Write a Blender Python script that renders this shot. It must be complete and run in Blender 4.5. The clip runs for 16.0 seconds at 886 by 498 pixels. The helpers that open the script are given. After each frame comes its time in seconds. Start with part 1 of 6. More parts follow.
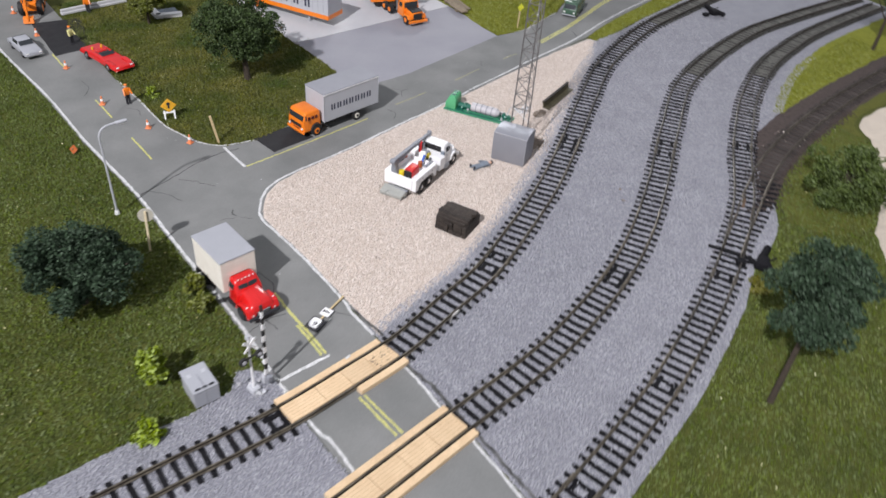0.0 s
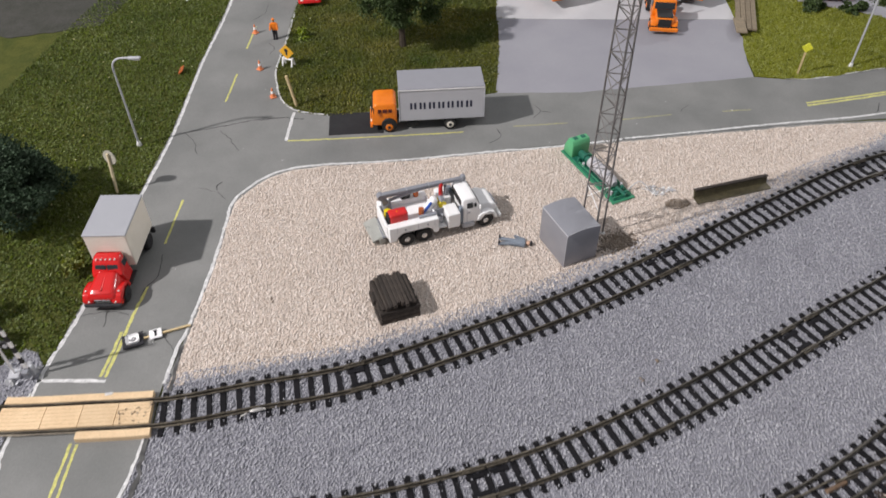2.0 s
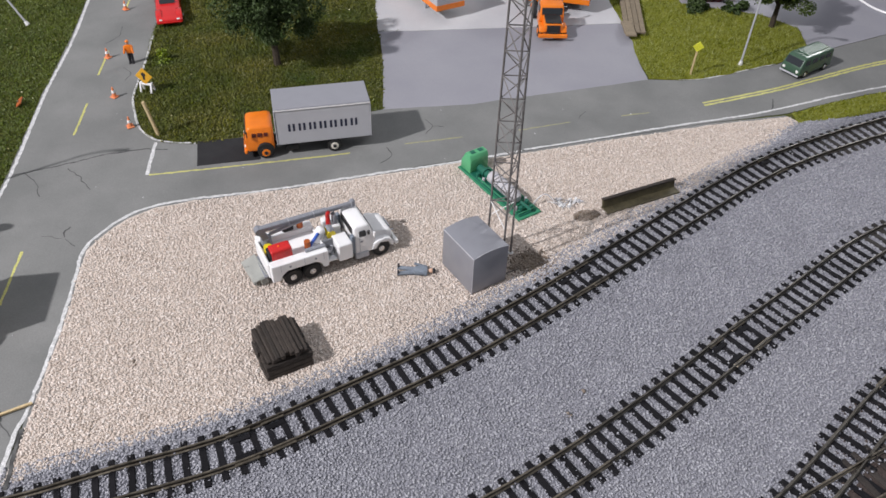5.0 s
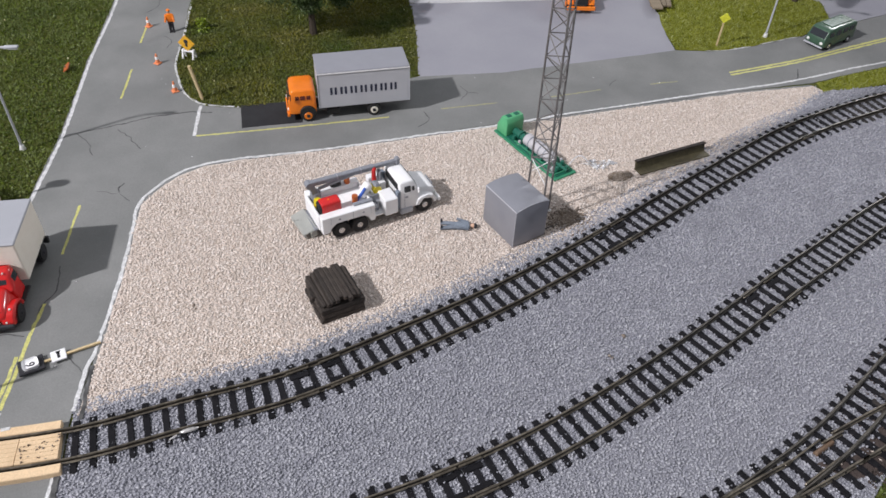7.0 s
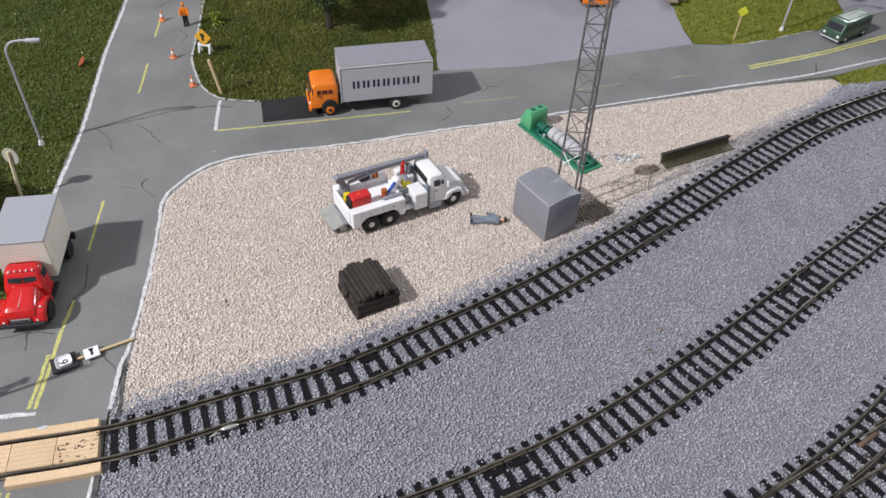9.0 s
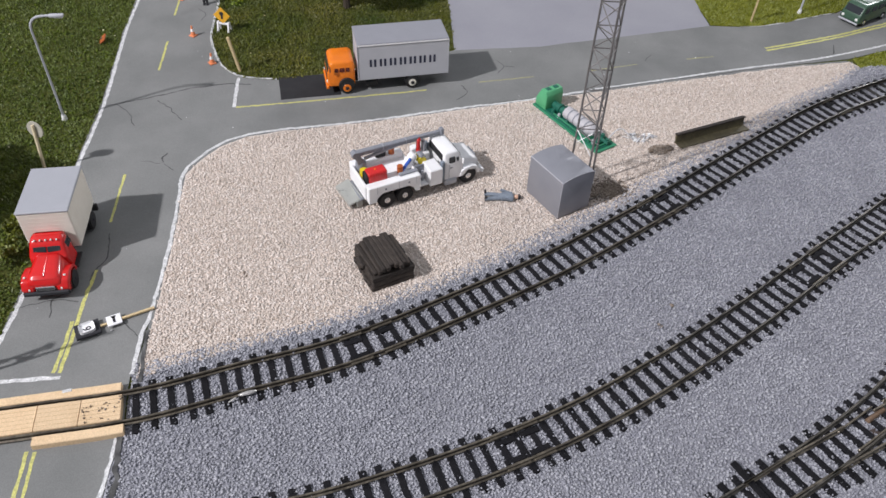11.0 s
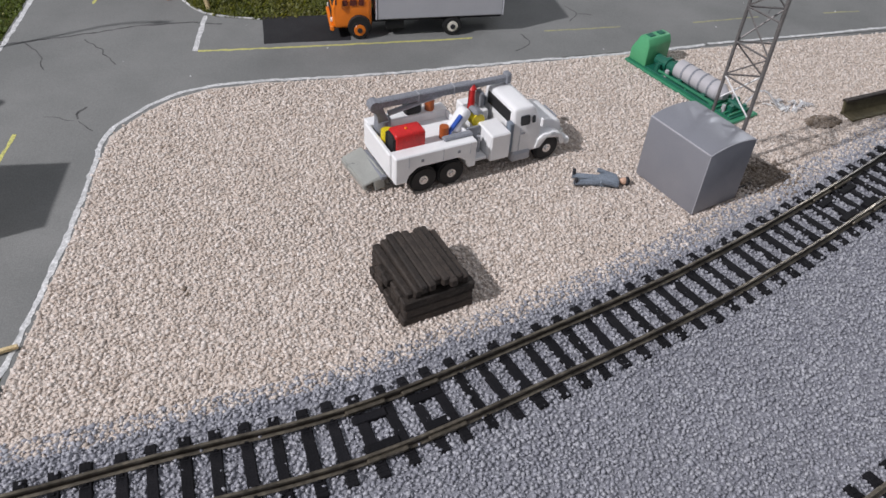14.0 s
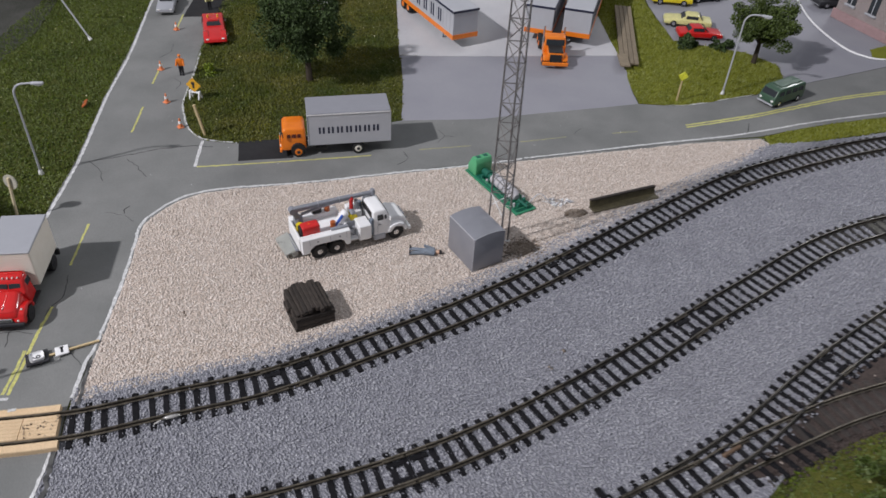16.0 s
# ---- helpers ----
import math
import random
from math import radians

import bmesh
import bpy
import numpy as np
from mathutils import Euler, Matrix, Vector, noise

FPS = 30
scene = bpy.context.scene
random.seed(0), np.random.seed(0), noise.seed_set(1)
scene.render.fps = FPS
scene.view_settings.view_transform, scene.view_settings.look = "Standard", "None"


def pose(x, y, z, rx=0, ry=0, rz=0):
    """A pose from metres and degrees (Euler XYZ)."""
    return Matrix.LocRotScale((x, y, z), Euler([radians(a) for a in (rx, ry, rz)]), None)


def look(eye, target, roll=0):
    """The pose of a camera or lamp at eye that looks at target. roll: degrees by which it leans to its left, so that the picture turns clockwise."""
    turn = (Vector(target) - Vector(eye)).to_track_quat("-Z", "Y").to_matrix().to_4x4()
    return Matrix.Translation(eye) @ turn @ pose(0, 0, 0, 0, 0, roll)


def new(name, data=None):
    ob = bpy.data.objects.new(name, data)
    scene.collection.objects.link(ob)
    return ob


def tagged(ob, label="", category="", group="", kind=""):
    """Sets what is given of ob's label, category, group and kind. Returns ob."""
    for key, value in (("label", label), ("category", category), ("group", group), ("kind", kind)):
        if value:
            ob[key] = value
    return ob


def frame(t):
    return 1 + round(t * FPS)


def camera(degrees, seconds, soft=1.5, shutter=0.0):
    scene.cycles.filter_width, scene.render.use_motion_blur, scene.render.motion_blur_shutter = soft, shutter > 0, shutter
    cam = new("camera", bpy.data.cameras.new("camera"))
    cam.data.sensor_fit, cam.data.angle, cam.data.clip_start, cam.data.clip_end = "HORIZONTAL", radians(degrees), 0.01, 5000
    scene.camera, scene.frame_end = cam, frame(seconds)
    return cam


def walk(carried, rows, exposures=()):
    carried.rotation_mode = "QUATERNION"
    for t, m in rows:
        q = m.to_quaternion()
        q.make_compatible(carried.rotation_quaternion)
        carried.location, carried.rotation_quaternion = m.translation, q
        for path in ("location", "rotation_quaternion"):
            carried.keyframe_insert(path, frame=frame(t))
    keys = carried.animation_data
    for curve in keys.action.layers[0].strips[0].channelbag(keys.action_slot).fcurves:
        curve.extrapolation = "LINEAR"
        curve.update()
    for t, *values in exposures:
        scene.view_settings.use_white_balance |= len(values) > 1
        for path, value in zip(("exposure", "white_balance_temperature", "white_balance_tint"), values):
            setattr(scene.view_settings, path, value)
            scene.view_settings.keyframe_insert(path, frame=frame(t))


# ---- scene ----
cam = camera(61.0, 16.0, soft=1.55, shutter=0.3)
PATH = [
    (0, (-0.2889, -0.3858, 0.3658), (-0.1361, -0.1688, 0.1582), 4.83),
    (0.2, (-0.2484, -0.3640, 0.3598), (-0.1029, -0.1418, 0.1525), 5.58),
    (0.5, (-0.1877, -0.3314, 0.3497), (-0.0642, -0.1035, 0.1343), 0.75),
    (1, (-0.0858, -0.3610, 0.3670), (-0.0124, -0.1348, 0.1285), 3.84),
    (1.2, (-0.0277, -0.3603, 0.3566), (0.0309, -0.1279, 0.1197), 6.21),
    (1.5, (0.0636, -0.3604, 0.3586), (0.0700, -0.1192, 0.1235), 3.39),
    (1.7, (0.0755, -0.3338, 0.3568), (0.0608, -0.0957, 0.1188), 2.91),
    (2, (0.0860, -0.2930, 0.3562), (0.0489, -0.0533, 0.1224), -0.33),
    (2.5, (0.0637, -0.2636, 0.3292), (0.0313, -0.0219, 0.0966), 1.12),
    (3, (0.0453, -0.2603, 0.3193), (0.0198, -0.0195, 0.0850), 0.92),
    (3.5, (0.0495, -0.2499, 0.3105), (0.0360, -0.0053, 0.0793), 1.62),
    (4, (0.0721, -0.2466, 0.3167), (0.0676, 0.0015, 0.0887), 1.50),
    (4.2, (0.0822, -0.2448, 0.3201), (0.0805, 0.0060, 0.0950), 1.59),
    (6.3, (0.0871, -0.2659, 0.3140), (0.0960, -0.0162, 0.0882), 2.44),
    (6.5, (0.0777, -0.2681, 0.3115), (0.0847, -0.0188, 0.0851), 2.53),
    (7, (0.0624, -0.2786, 0.3148), (0.0665, -0.0307, 0.0868), 2.19),
    (7.5, (0.0533, -0.2878, 0.3170), (0.0540, -0.0402, 0.0887), 2.23),
    (8, (0.0444, -0.2919, 0.3192), (0.0439, -0.0438, 0.0912), 2.44),
    (8.5, (0.0402, -0.2857, 0.3171), (0.0431, -0.0371, 0.0897), 1.87),
    (9, (0.0369, -0.2773, 0.3099), (0.0459, -0.0300, 0.0812), 2.67),
    (11.5, (0.0360, -0.2879, 0.3089), (0.0372, -0.0447, 0.0758), 2.61),
    (12, (0.0217, -0.2757, 0.2997), (0.0210, -0.0310, 0.0682), 2.81),
    (12.2, (0.0180, -0.2395, 0.2685), (0.0146, 0.0214, 0.0556), 2.33),
    (12.5, (0.0152, -0.1853, 0.2218), (0.0203, 0.0775, 0.0110), 2.11),
    (12.7, (0.0153, -0.1647, 0.2025), (0.0248, 0.0971, -0.0092), 2.61),
    (13, (0.0135, -0.1558, 0.1808), (0.0213, 0.0990, -0.0394), 3.12),
    (13.5, (0.0135, -0.1627, 0.1775), (0.0207, 0.0911, -0.0439), 3.81),
    (14, (0.0102, -0.1673, 0.1815), (0.0150, 0.0852, -0.0413), 3.84),
    (14.5, (0.0159, -0.1788, 0.1835), (0.0206, 0.0711, -0.0423), 4.04),
    (15, (0.0257, -0.1927, 0.2033), (0.0302, 0.0556, -0.0244), 3.04),
    (15.2, (0.0265, -0.2174, 0.2306), (0.0359, 0.0335, 0.0058), 4.01),
    (15.5, (0.0449, -0.2473, 0.2787), (0.0495, 0.0115, 0.0629), 2.97),
    (15.7, (0.0621, -0.2894, 0.3067), (0.0667, -0.0274, 0.0948), 2.84),
    (16, (0.0900, -0.3305, 0.3390), (0.0901, -0.0682, 0.1277), 3.30),
]
EXPOSURES = [(0.0, -0.25, 6500, 10), (0.5, -0.31, 6425, 10), (1.0, -0.38, 6500, 10), (1.5, -0.33, 6762, 10), (2.0, -0.31, 6875, 10), (3.0, -0.31, 6875, 10),
             (3.5, -0.29, 6950, 10), (4.2, -0.31, 6725, 10), (6.3, -0.31, 6575, 10), (7.0, -0.31, 6537, 10), (9.0, -0.35, 6500, 10), (11.5, -0.33, 6500, 10),
             (12.0, -0.33, 6500, 10), (12.5, -0.39, 6500, 10), (13.0, -0.58, 6500, 10), (14.5, -0.61, 6500, 10), (15.0, -0.61, 6500, 10), (15.5, -0.60, 6500, 10),
             (16.0, -0.66, 6500, 10)]
walk(cam, [(t, look(eye, target, roll)) for t, eye, target, roll in PATH], EXPOSURES)

# ---- light: the hall's one strong ceiling lamp, behind the left shoulder, and the soft light of the hall ----
SUN_AZ, SUN_EL = 31.0, 41.0          # way that the shadows fall, and the height of the light
world = bpy.data.worlds.new("hall_light")
scene.world = world
world.use_nodes = True
wn = world.node_tree.nodes
bg = wn["Background"]
wl = world.node_tree.links
tc = wn.new("ShaderNodeTexCoord")
sep = wn.new("ShaderNodeSeparateXYZ")
ramp = wn.new("ShaderNodeValToRGB")
mp = wn.new("ShaderNodeMapRange")
mp.inputs[1].default_value, mp.inputs[2].default_value = -1.0, 1.0
wl.new(tc.outputs["Generated"], sep.inputs[0])
wl.new(sep.outputs["Z"], mp.inputs[0])
wl.new(mp.outputs[0], ramp.inputs[0])
wl.new(ramp.outputs[0], bg.inputs[0])
cr = ramp.color_ramp
cr.elements[0].position, cr.elements[0].color = 0.35, (0.05, 0.05, 0.055, 1)
cr.elements[1].position, cr.elements[1].color = 0.95, (0.74, 0.76, 0.84, 1)
e = cr.elements.new(0.6)
e.color = (0.40, 0.41, 0.46, 1)
bg.inputs[1].default_value = 0.72
az, el = radians(SUN_AZ), radians(SUN_EL)
way = Vector((math.cos(az) * math.cos(el), math.sin(az) * math.cos(el), -math.sin(el)))
lamp = new("hall_lamp", bpy.data.lights.new("hall_lamp", "POINT"))
lamp.data.energy, lamp.data.shadow_soft_size, lamp.data.color = 635.0, 0.047, (0.985, 0.962, 1.0)
lamp.location = Vector((0.056, 0.112, 0.0)) - way * 3.37
# a second, weaker ceiling lamp across the hall, which glints on the glued ballast
far = new("far_hall_lamp", bpy.data.lights.new("far_hall_lamp", "AREA"))
far.data.shape, far.data.size, far.data.energy, far.data.color = "DISK", 0.7, 55.0, (0.96, 0.97, 1.0)
far.matrix_world = look((2.55, 3.3, 1.95), (0.3, 0.15, 0.0))

# ---- materials ----
U = 0.001123  # one drawing unit in metres: it gives the tracks their 16.5 mm gauge
TEX = 0.001 / U


def mat(name, col, col2=None, rough=0.7, metal=0.0, scale=300.0, fine=2500.0, amount=0.6, fine_amount=0.3,
        bump=0.0, bump_scale=1500.0, coat=0.0, island=0.0, rnd=0.0, spec=0.5, rough_var=0.1, trans=0.0, alpha=1.0):
    """A surface with stains at two scales, relief, and a spread of tone between pieces."""
    m = bpy.data.materials.new(name)
    m.use_nodes = True
    nt, b = m.node_tree, m.node_tree.nodes["Principled BSDF"]
    col2 = col2 or tuple(c * 0.78 for c in col)
    N = nt.nodes.new
    co = N("ShaderNodeTexCoord")
    n1, n2 = N("ShaderNodeTexNoise"), N("ShaderNodeTexNoise")
    n1.inputs["Scale"].default_value, n1.inputs["Detail"].default_value = scale * TEX, 5.0
    n2.inputs["Scale"].default_value, n2.inputs["Detail"].default_value = fine * TEX, 3.0
    for n in (n1, n2):
        nt.links.new(co.outputs["Object"], n.inputs["Vector"])
    mr = N("ShaderNodeMapRange")
    mr.inputs[1].default_value, mr.inputs[2].default_value = 0.35, 0.68
    mr.inputs[4].default_value = amount
    nt.links.new(n1.outputs["Fac"], mr.inputs[0])
    mix = N("ShaderNodeMix")
    mix.data_type = "RGBA"
    mix.inputs[6].default_value, mix.inputs[7].default_value = (*col, 1), (*col2, 1)
    nt.links.new(mr.outputs[0], mix.inputs[0])
    mr2 = N("ShaderNodeMapRange")
    mr2.inputs[1].default_value, mr2.inputs[2].default_value = 0.3, 0.7
    mr2.inputs[3].default_value, mr2.inputs[4].default_value = 1 - fine_amount, 1 + fine_amount
    nt.links.new(n2.outputs["Fac"], mr2.inputs[0])
    hsv = N("ShaderNodeHueSaturation")
    nt.links.new(mix.outputs[2], hsv.inputs["Color"])
    value = mr2.outputs[0]
    if island or rnd:
        src = N("ShaderNodeNewGeometry").outputs["Random Per Island"] if island else N("ShaderNodeObjectInfo").outputs["Random"]
        mr3 = N("ShaderNodeMapRange")
        k = island or rnd
        mr3.inputs[3].default_value, mr3.inputs[4].default_value = 1 - k, 1 + k
        nt.links.new(src, mr3.inputs[0])
        mul = N("ShaderNodeMath")
        mul.operation = "MULTIPLY"
        nt.links.new(value, mul.inputs[0])
        nt.links.new(mr3.outputs[0], mul.inputs[1])
        value = mul.outputs[0]
        if island:
            sm = N("ShaderNodeMapRange")
            sm.inputs[3].default_value, sm.inputs[4].default_value = 1.25, 0.7
            nt.links.new(src, sm.inputs[0])
            nt.links.new(sm.outputs[0], hsv.inputs["Saturation"])
    nt.links.new(value, hsv.inputs["Value"])
    nt.links.new(hsv.outputs[0], b.inputs["Base Color"])
    rr = N("ShaderNodeMapRange")
    rr.inputs[3].default_value, rr.inputs[4].default_value = max(0.03, rough - rough_var), min(1, rough + rough_var)
    nt.links.new(n1.outputs["Fac"], rr.inputs[0])
    nt.links.new(rr.outputs[0], b.inputs["Roughness"])
    b.inputs["Metallic"].default_value = metal
    b.inputs["Coat Weight"].default_value = coat
    b.inputs["Specular IOR Level"].default_value = spec
    b.inputs["Transmission Weight"].default_value = trans
    if bump:
        n3 = N("ShaderNodeTexNoise")
        n3.inputs["Scale"].default_value, n3.inputs["Detail"].default_value = bump_scale * TEX, 4.0
        nt.links.new(co.outputs["Object"], n3.inputs["Vector"])
        bp = N("ShaderNodeBump")
        bp.inputs["Strength"].default_value, bp.inputs["Distance"].default_value = min(1.0, bump), 0.6 * U
        nt.links.new(n3.outputs["Fac"], bp.inputs["Height"])
        nt.links.new(bp.outputs[0], b.inputs["Normal"])
    return m


M = dict(
    asphalt=mat("asphalt", (0.225, 0.228, 0.222), (0.14, 0.146, 0.142), 0.85, scale=24, fine=2200, fine_amount=0.12, bump=0.35, bump_scale=2600, spec=0.3),
    lot=mat("grey_concrete", (0.30, 0.30, 0.33), (0.25, 0.25, 0.285), 0.75, scale=20, fine=1800, fine_amount=0.06, bump=0.15, spec=0.3),
    lot_pale=mat("pale_concrete", (0.55, 0.55, 0.56), (0.42, 0.42, 0.45), 0.8, scale=18, fine=1500, fine_amount=0.08, bump=0.15, spec=0.3),
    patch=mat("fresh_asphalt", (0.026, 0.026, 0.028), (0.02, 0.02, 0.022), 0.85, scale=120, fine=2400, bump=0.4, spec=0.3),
    sand=mat("pale_sand", (0.60, 0.53, 0.44), (0.50, 0.43, 0.36), 0.9, scale=70, fine=2200, bump=0.5, bump_scale=1100, spec=0.2),
    gravel=mat("beige_gravel_bed", (0.62, 0.543, 0.485), (0.54, 0.47, 0.42), 0.9, scale=900, fine=2600, bump=0.9, bump_scale=1100, spec=0.2),
    grain=mat("beige_stone", (0.66, 0.58, 0.518), (0.56, 0.487, 0.428), 0.8, scale=700, island=0.17, spec=0.25, amount=0.7),
    ballast=mat("grey_ballast_bed", (0.265, 0.268, 0.30), (0.22, 0.222, 0.25), 0.5, scale=60, fine=2600, bump=1.0, bump_scale=1400, spec=0.3),
    bgrain=mat("grey_stone", (0.345, 0.349, 0.388), (0.28, 0.284, 0.318), 0.4, scale=40, island=0.2, spec=0.5, amount=0.7),
    rust=mat("rusty_frog", (0.20, 0.13, 0.085), (0.11, 0.075, 0.05), 0.7, metal=0.3, scale=300),
    dirt=mat("brown_dirt", (0.082, 0.064, 0.058), (0.046, 0.037, 0.034), 0.95, scale=250, fine=2000, bump=0.8, bump_scale=1200, spec=0.2),
    dust=mat("olive_dust", (0.135, 0.132, 0.12), (0.075, 0.076, 0.066), 0.95, scale=160, fine=900, fine_amount=0.35, bump=0.5, bump_scale=900, spec=0.2),
    dirt_g=mat("grey_dirt", (0.065, 0.064, 0.058), (0.038, 0.042, 0.032), 0.95, scale=60, fine=1500, bump=0.6, bump_scale=1000, spec=0.2),
    turf=mat("green_turf", (0.085, 0.092, 0.022), (0.035, 0.052, 0.014), 0.95, scale=70, fine=1800, fine_amount=0.5, bump=1.0, bump_scale=1300, spec=0.15),
    tuft=mat("green_tufts", (0.13, 0.165, 0.036), (0.052, 0.082, 0.018), 0.9, scale=20, fine=900, island=0.3, spec=0.2),
    tuft_o=mat("olive_tufts", (0.165, 0.158, 0.036), (0.066, 0.098, 0.02), 0.9, scale=24, fine=900, island=0.22, spec=0.2, amount=1.0),
    straw=mat("dry_fibres", (0.30, 0.34, 0.14), (0.2, 0.25, 0.09), 0.9, scale=60, island=0.4, spec=0.2),
    fleck=mat("pale_flecks", (0.55, 0.52, 0.22), (0.6, 0.58, 0.42), 0.9, scale=60, island=0.4, spec=0.2),
    fluoro=mat("fluorescent_yellow", (0.80, 0.80, 0.06), None, 0.5, scale=200),
    turf_m=mat("olive_turf", (0.115, 0.118, 0.026), (0.07, 0.078, 0.02), 0.95, scale=80, fine=1800, fine_amount=0.4, bump=1.0, bump_scale=1300, spec=0.15),
    turf_y=mat("yellow_green_turf", (0.21, 0.22, 0.03), (0.14, 0.16, 0.025), 0.95, scale=80, fine=1800, fine_amount=0.4, bump=1.0, bump_scale=1300, spec=0.15),
    tuft_y=mat("yellow_green_tufts", (0.24, 0.26, 0.04), (0.16, 0.19, 0.03), 0.9, scale=60, fine=900, island=0.5, spec=0.2),
    foliage=mat("dark_leaves", (0.062, 0.098, 0.03), (0.024, 0.045, 0.014), 0.85, scale=80, island=0.6, spec=0.25),
    foliage_b=mat("blue_green_leaves", (0.045, 0.078, 0.042), (0.02, 0.04, 0.022), 0.85, scale=80, island=0.6, spec=0.25),
    foliage_y=mat("bright_leaves", (0.26, 0.34, 0.02), (0.17, 0.25, 0.015), 0.85, scale=80, island=0.5, spec=0.25),
    foliage_o=mat("olive_leaves", (0.16, 0.15, 0.025), (0.09, 0.095, 0.02), 0.85, scale=80, island=0.5, spec=0.25),
    foliage_l=mat("hedge_leaves", (0.17, 0.19, 0.03), (0.09, 0.115, 0.02), 0.85, scale=80, island=0.5, spec=0.25),
    foliage_m=mat("mid_leaves", (0.105, 0.145, 0.035), (0.05, 0.085, 0.02), 0.85, scale=80, island=0.6, spec=0.25),
    bark=mat("bark", (0.06, 0.045, 0.032), (0.035, 0.028, 0.02), 0.95, scale=400, bump=0.8),
    tie=mat("black_tie", (0.008, 0.008, 0.010), (0.014, 0.013, 0.015), 0.75, scale=500, bump=0.4, rnd=0.25, spec=0.15),
    tie_grey=mat("dusty_tie", (0.022, 0.021, 0.021), (0.06, 0.056, 0.052), 0.85, scale=260, bump=0.4, rnd=0.3, spec=0.2),
    tie_old=mat("worn_tie", (0.06, 0.05, 0.045), (0.03, 0.028, 0.028), 0.85, scale=400, bump=0.5, rnd=0.3, spec=0.3),
    rail=mat("weathered_rail", (0.195, 0.17, 0.13), (0.07, 0.06, 0.048), 0.38, metal=0.55, scale=110, fine=700, amount=1.0, fine_amount=0.35, rough_var=0.16),
    rail_dull=mat("dull_dark_rail", (0.115, 0.104, 0.087), (0.048, 0.043, 0.037), 0.45, metal=0.5, scale=110, fine=700, amount=1.0, fine_amount=0.35, rough_var=0.16),
    rail_web=mat("dark_brown_rail_web", (0.05, 0.036, 0.026), (0.025, 0.018, 0.014), 0.75, metal=0.1, scale=200, fine=900),
    joiner=mat("bright_joiner", (0.75, 0.73, 0.7), (0.5, 0.48, 0.45), 0.35, metal=0.8, scale=600),
    plank_line=mat("plank_joint", (0.44, 0.29, 0.16), (0.36, 0.23, 0.12), 0.8, scale=300),
    plank=mat("basswood", (0.70, 0.52, 0.325), (0.58, 0.41, 0.24), 0.7, scale=120, fine=1600, fine_amount=0.12, bump=0.25, rnd=0.07),
    creosote=mat("creosoted_wood", (0.036, 0.027, 0.021), (0.016, 0.012, 0.010), 0.7, scale=300, bump=0.8, bump_scale=900, rnd=0.3),
    white_line=mat("white_road_paint", (0.66, 0.66, 0.66), (0.46, 0.47, 0.47), 0.7, scale=300, fine=1500, amount=0.9),
    yellow_line=mat("yellow_road_paint", (0.58, 0.56, 0.17), (0.42, 0.42, 0.17), 0.7, scale=600, fine=1500, amount=0.8),
    yellow_worn=mat("worn_yellow_paint", (0.36, 0.35, 0.17), (0.25, 0.25, 0.18), 0.8, scale=300, fine=1500, amount=0.9),
    crack=mat("crack_black", (0.045, 0.045, 0.045), (0.13, 0.13, 0.128), 0.9, scale=160, amount=1.0),
    silver_edge=mat("worn_silver_highlight", (0.62, 0.62, 0.66), (0.48, 0.48, 0.52), 0.35, metal=0.35, scale=120, fine_amount=0.1),
    silver=mat("silver_grey_paint", (0.32, 0.327, 0.36), (0.26, 0.267, 0.30), 0.46, metal=0.4, scale=45, fine_amount=0.04, bump=0.5, bump_scale=110),
    steel=mat("grey_mast_steel", (0.21, 0.20, 0.195), (0.13, 0.12, 0.115), 0.5, metal=0.4, scale=120),
    glue=mat("white_glue", (0.8, 0.8, 0.8), None, 0.3, scale=500),
    orange=mat("orange_paint", (0.85, 0.22, 0.012), (0.75, 0.17, 0.01), 0.35, scale=200, fine_amount=0.05, coat=0.2),
    cone_orange=mat("faded_orange_plastic", (0.80, 0.24, 0.09), (0.72, 0.30, 0.16), 0.5, scale=300),
    red_glass=mat("dark_red_glazing", (0.10, 0.014, 0.008), None, 0.15, scale=200, fine_amount=0.02),
    sign_grey=mat("bare_sign_back", (0.46, 0.44, 0.37), (0.38, 0.36, 0.30), 0.6, scale=300),
    amber=mat("amber_sign", (0.80, 0.42, 0.03), None, 0.5, scale=200),
    orange_d=mat("orange_shade_plastic", (0.42, 0.10, 0.02), None, 0.5, scale=200),
    red=mat("red_paint", (0.62, 0.012, 0.012), (0.55, 0.01, 0.01), 0.22, scale=200, fine_amount=0.04, coat=0.5),
    red_p=mat("red_plastic", (0.60, 0.02, 0.02), (0.5, 0.015, 0.015), 0.4, scale=300),
    white=mat("white_plastic", (0.86, 0.86, 0.86), (0.79, 0.79, 0.80), 0.4, scale=200, fine_amount=0.03),
    cream=mat("cream_plastic", (0.80, 0.765, 0.68), (0.74, 0.70, 0.61), 0.5, scale=200, fine_amount=0.03),
    grey=mat("grey_plastic", (0.36, 0.37, 0.40), (0.33, 0.34, 0.37), 0.55, scale=100, fine_amount=0.04),
    grey_m=mat("mid_grey_plastic", (0.27, 0.275, 0.305), (0.25, 0.255, 0.28), 0.6, scale=100, fine_amount=0.05),
    cloudy=mat("cloudy_plastic", (0.44, 0.45, 0.42), (0.56, 0.57, 0.53), 0.3, scale=250, fine_amount=0.1, trans=0.35),
    shard=mat("clear_shard", (0.92, 0.93, 0.95), None, 0.12, scale=600, fine_amount=0.02, trans=0.55),
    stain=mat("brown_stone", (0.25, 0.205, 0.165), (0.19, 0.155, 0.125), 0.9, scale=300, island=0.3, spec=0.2),
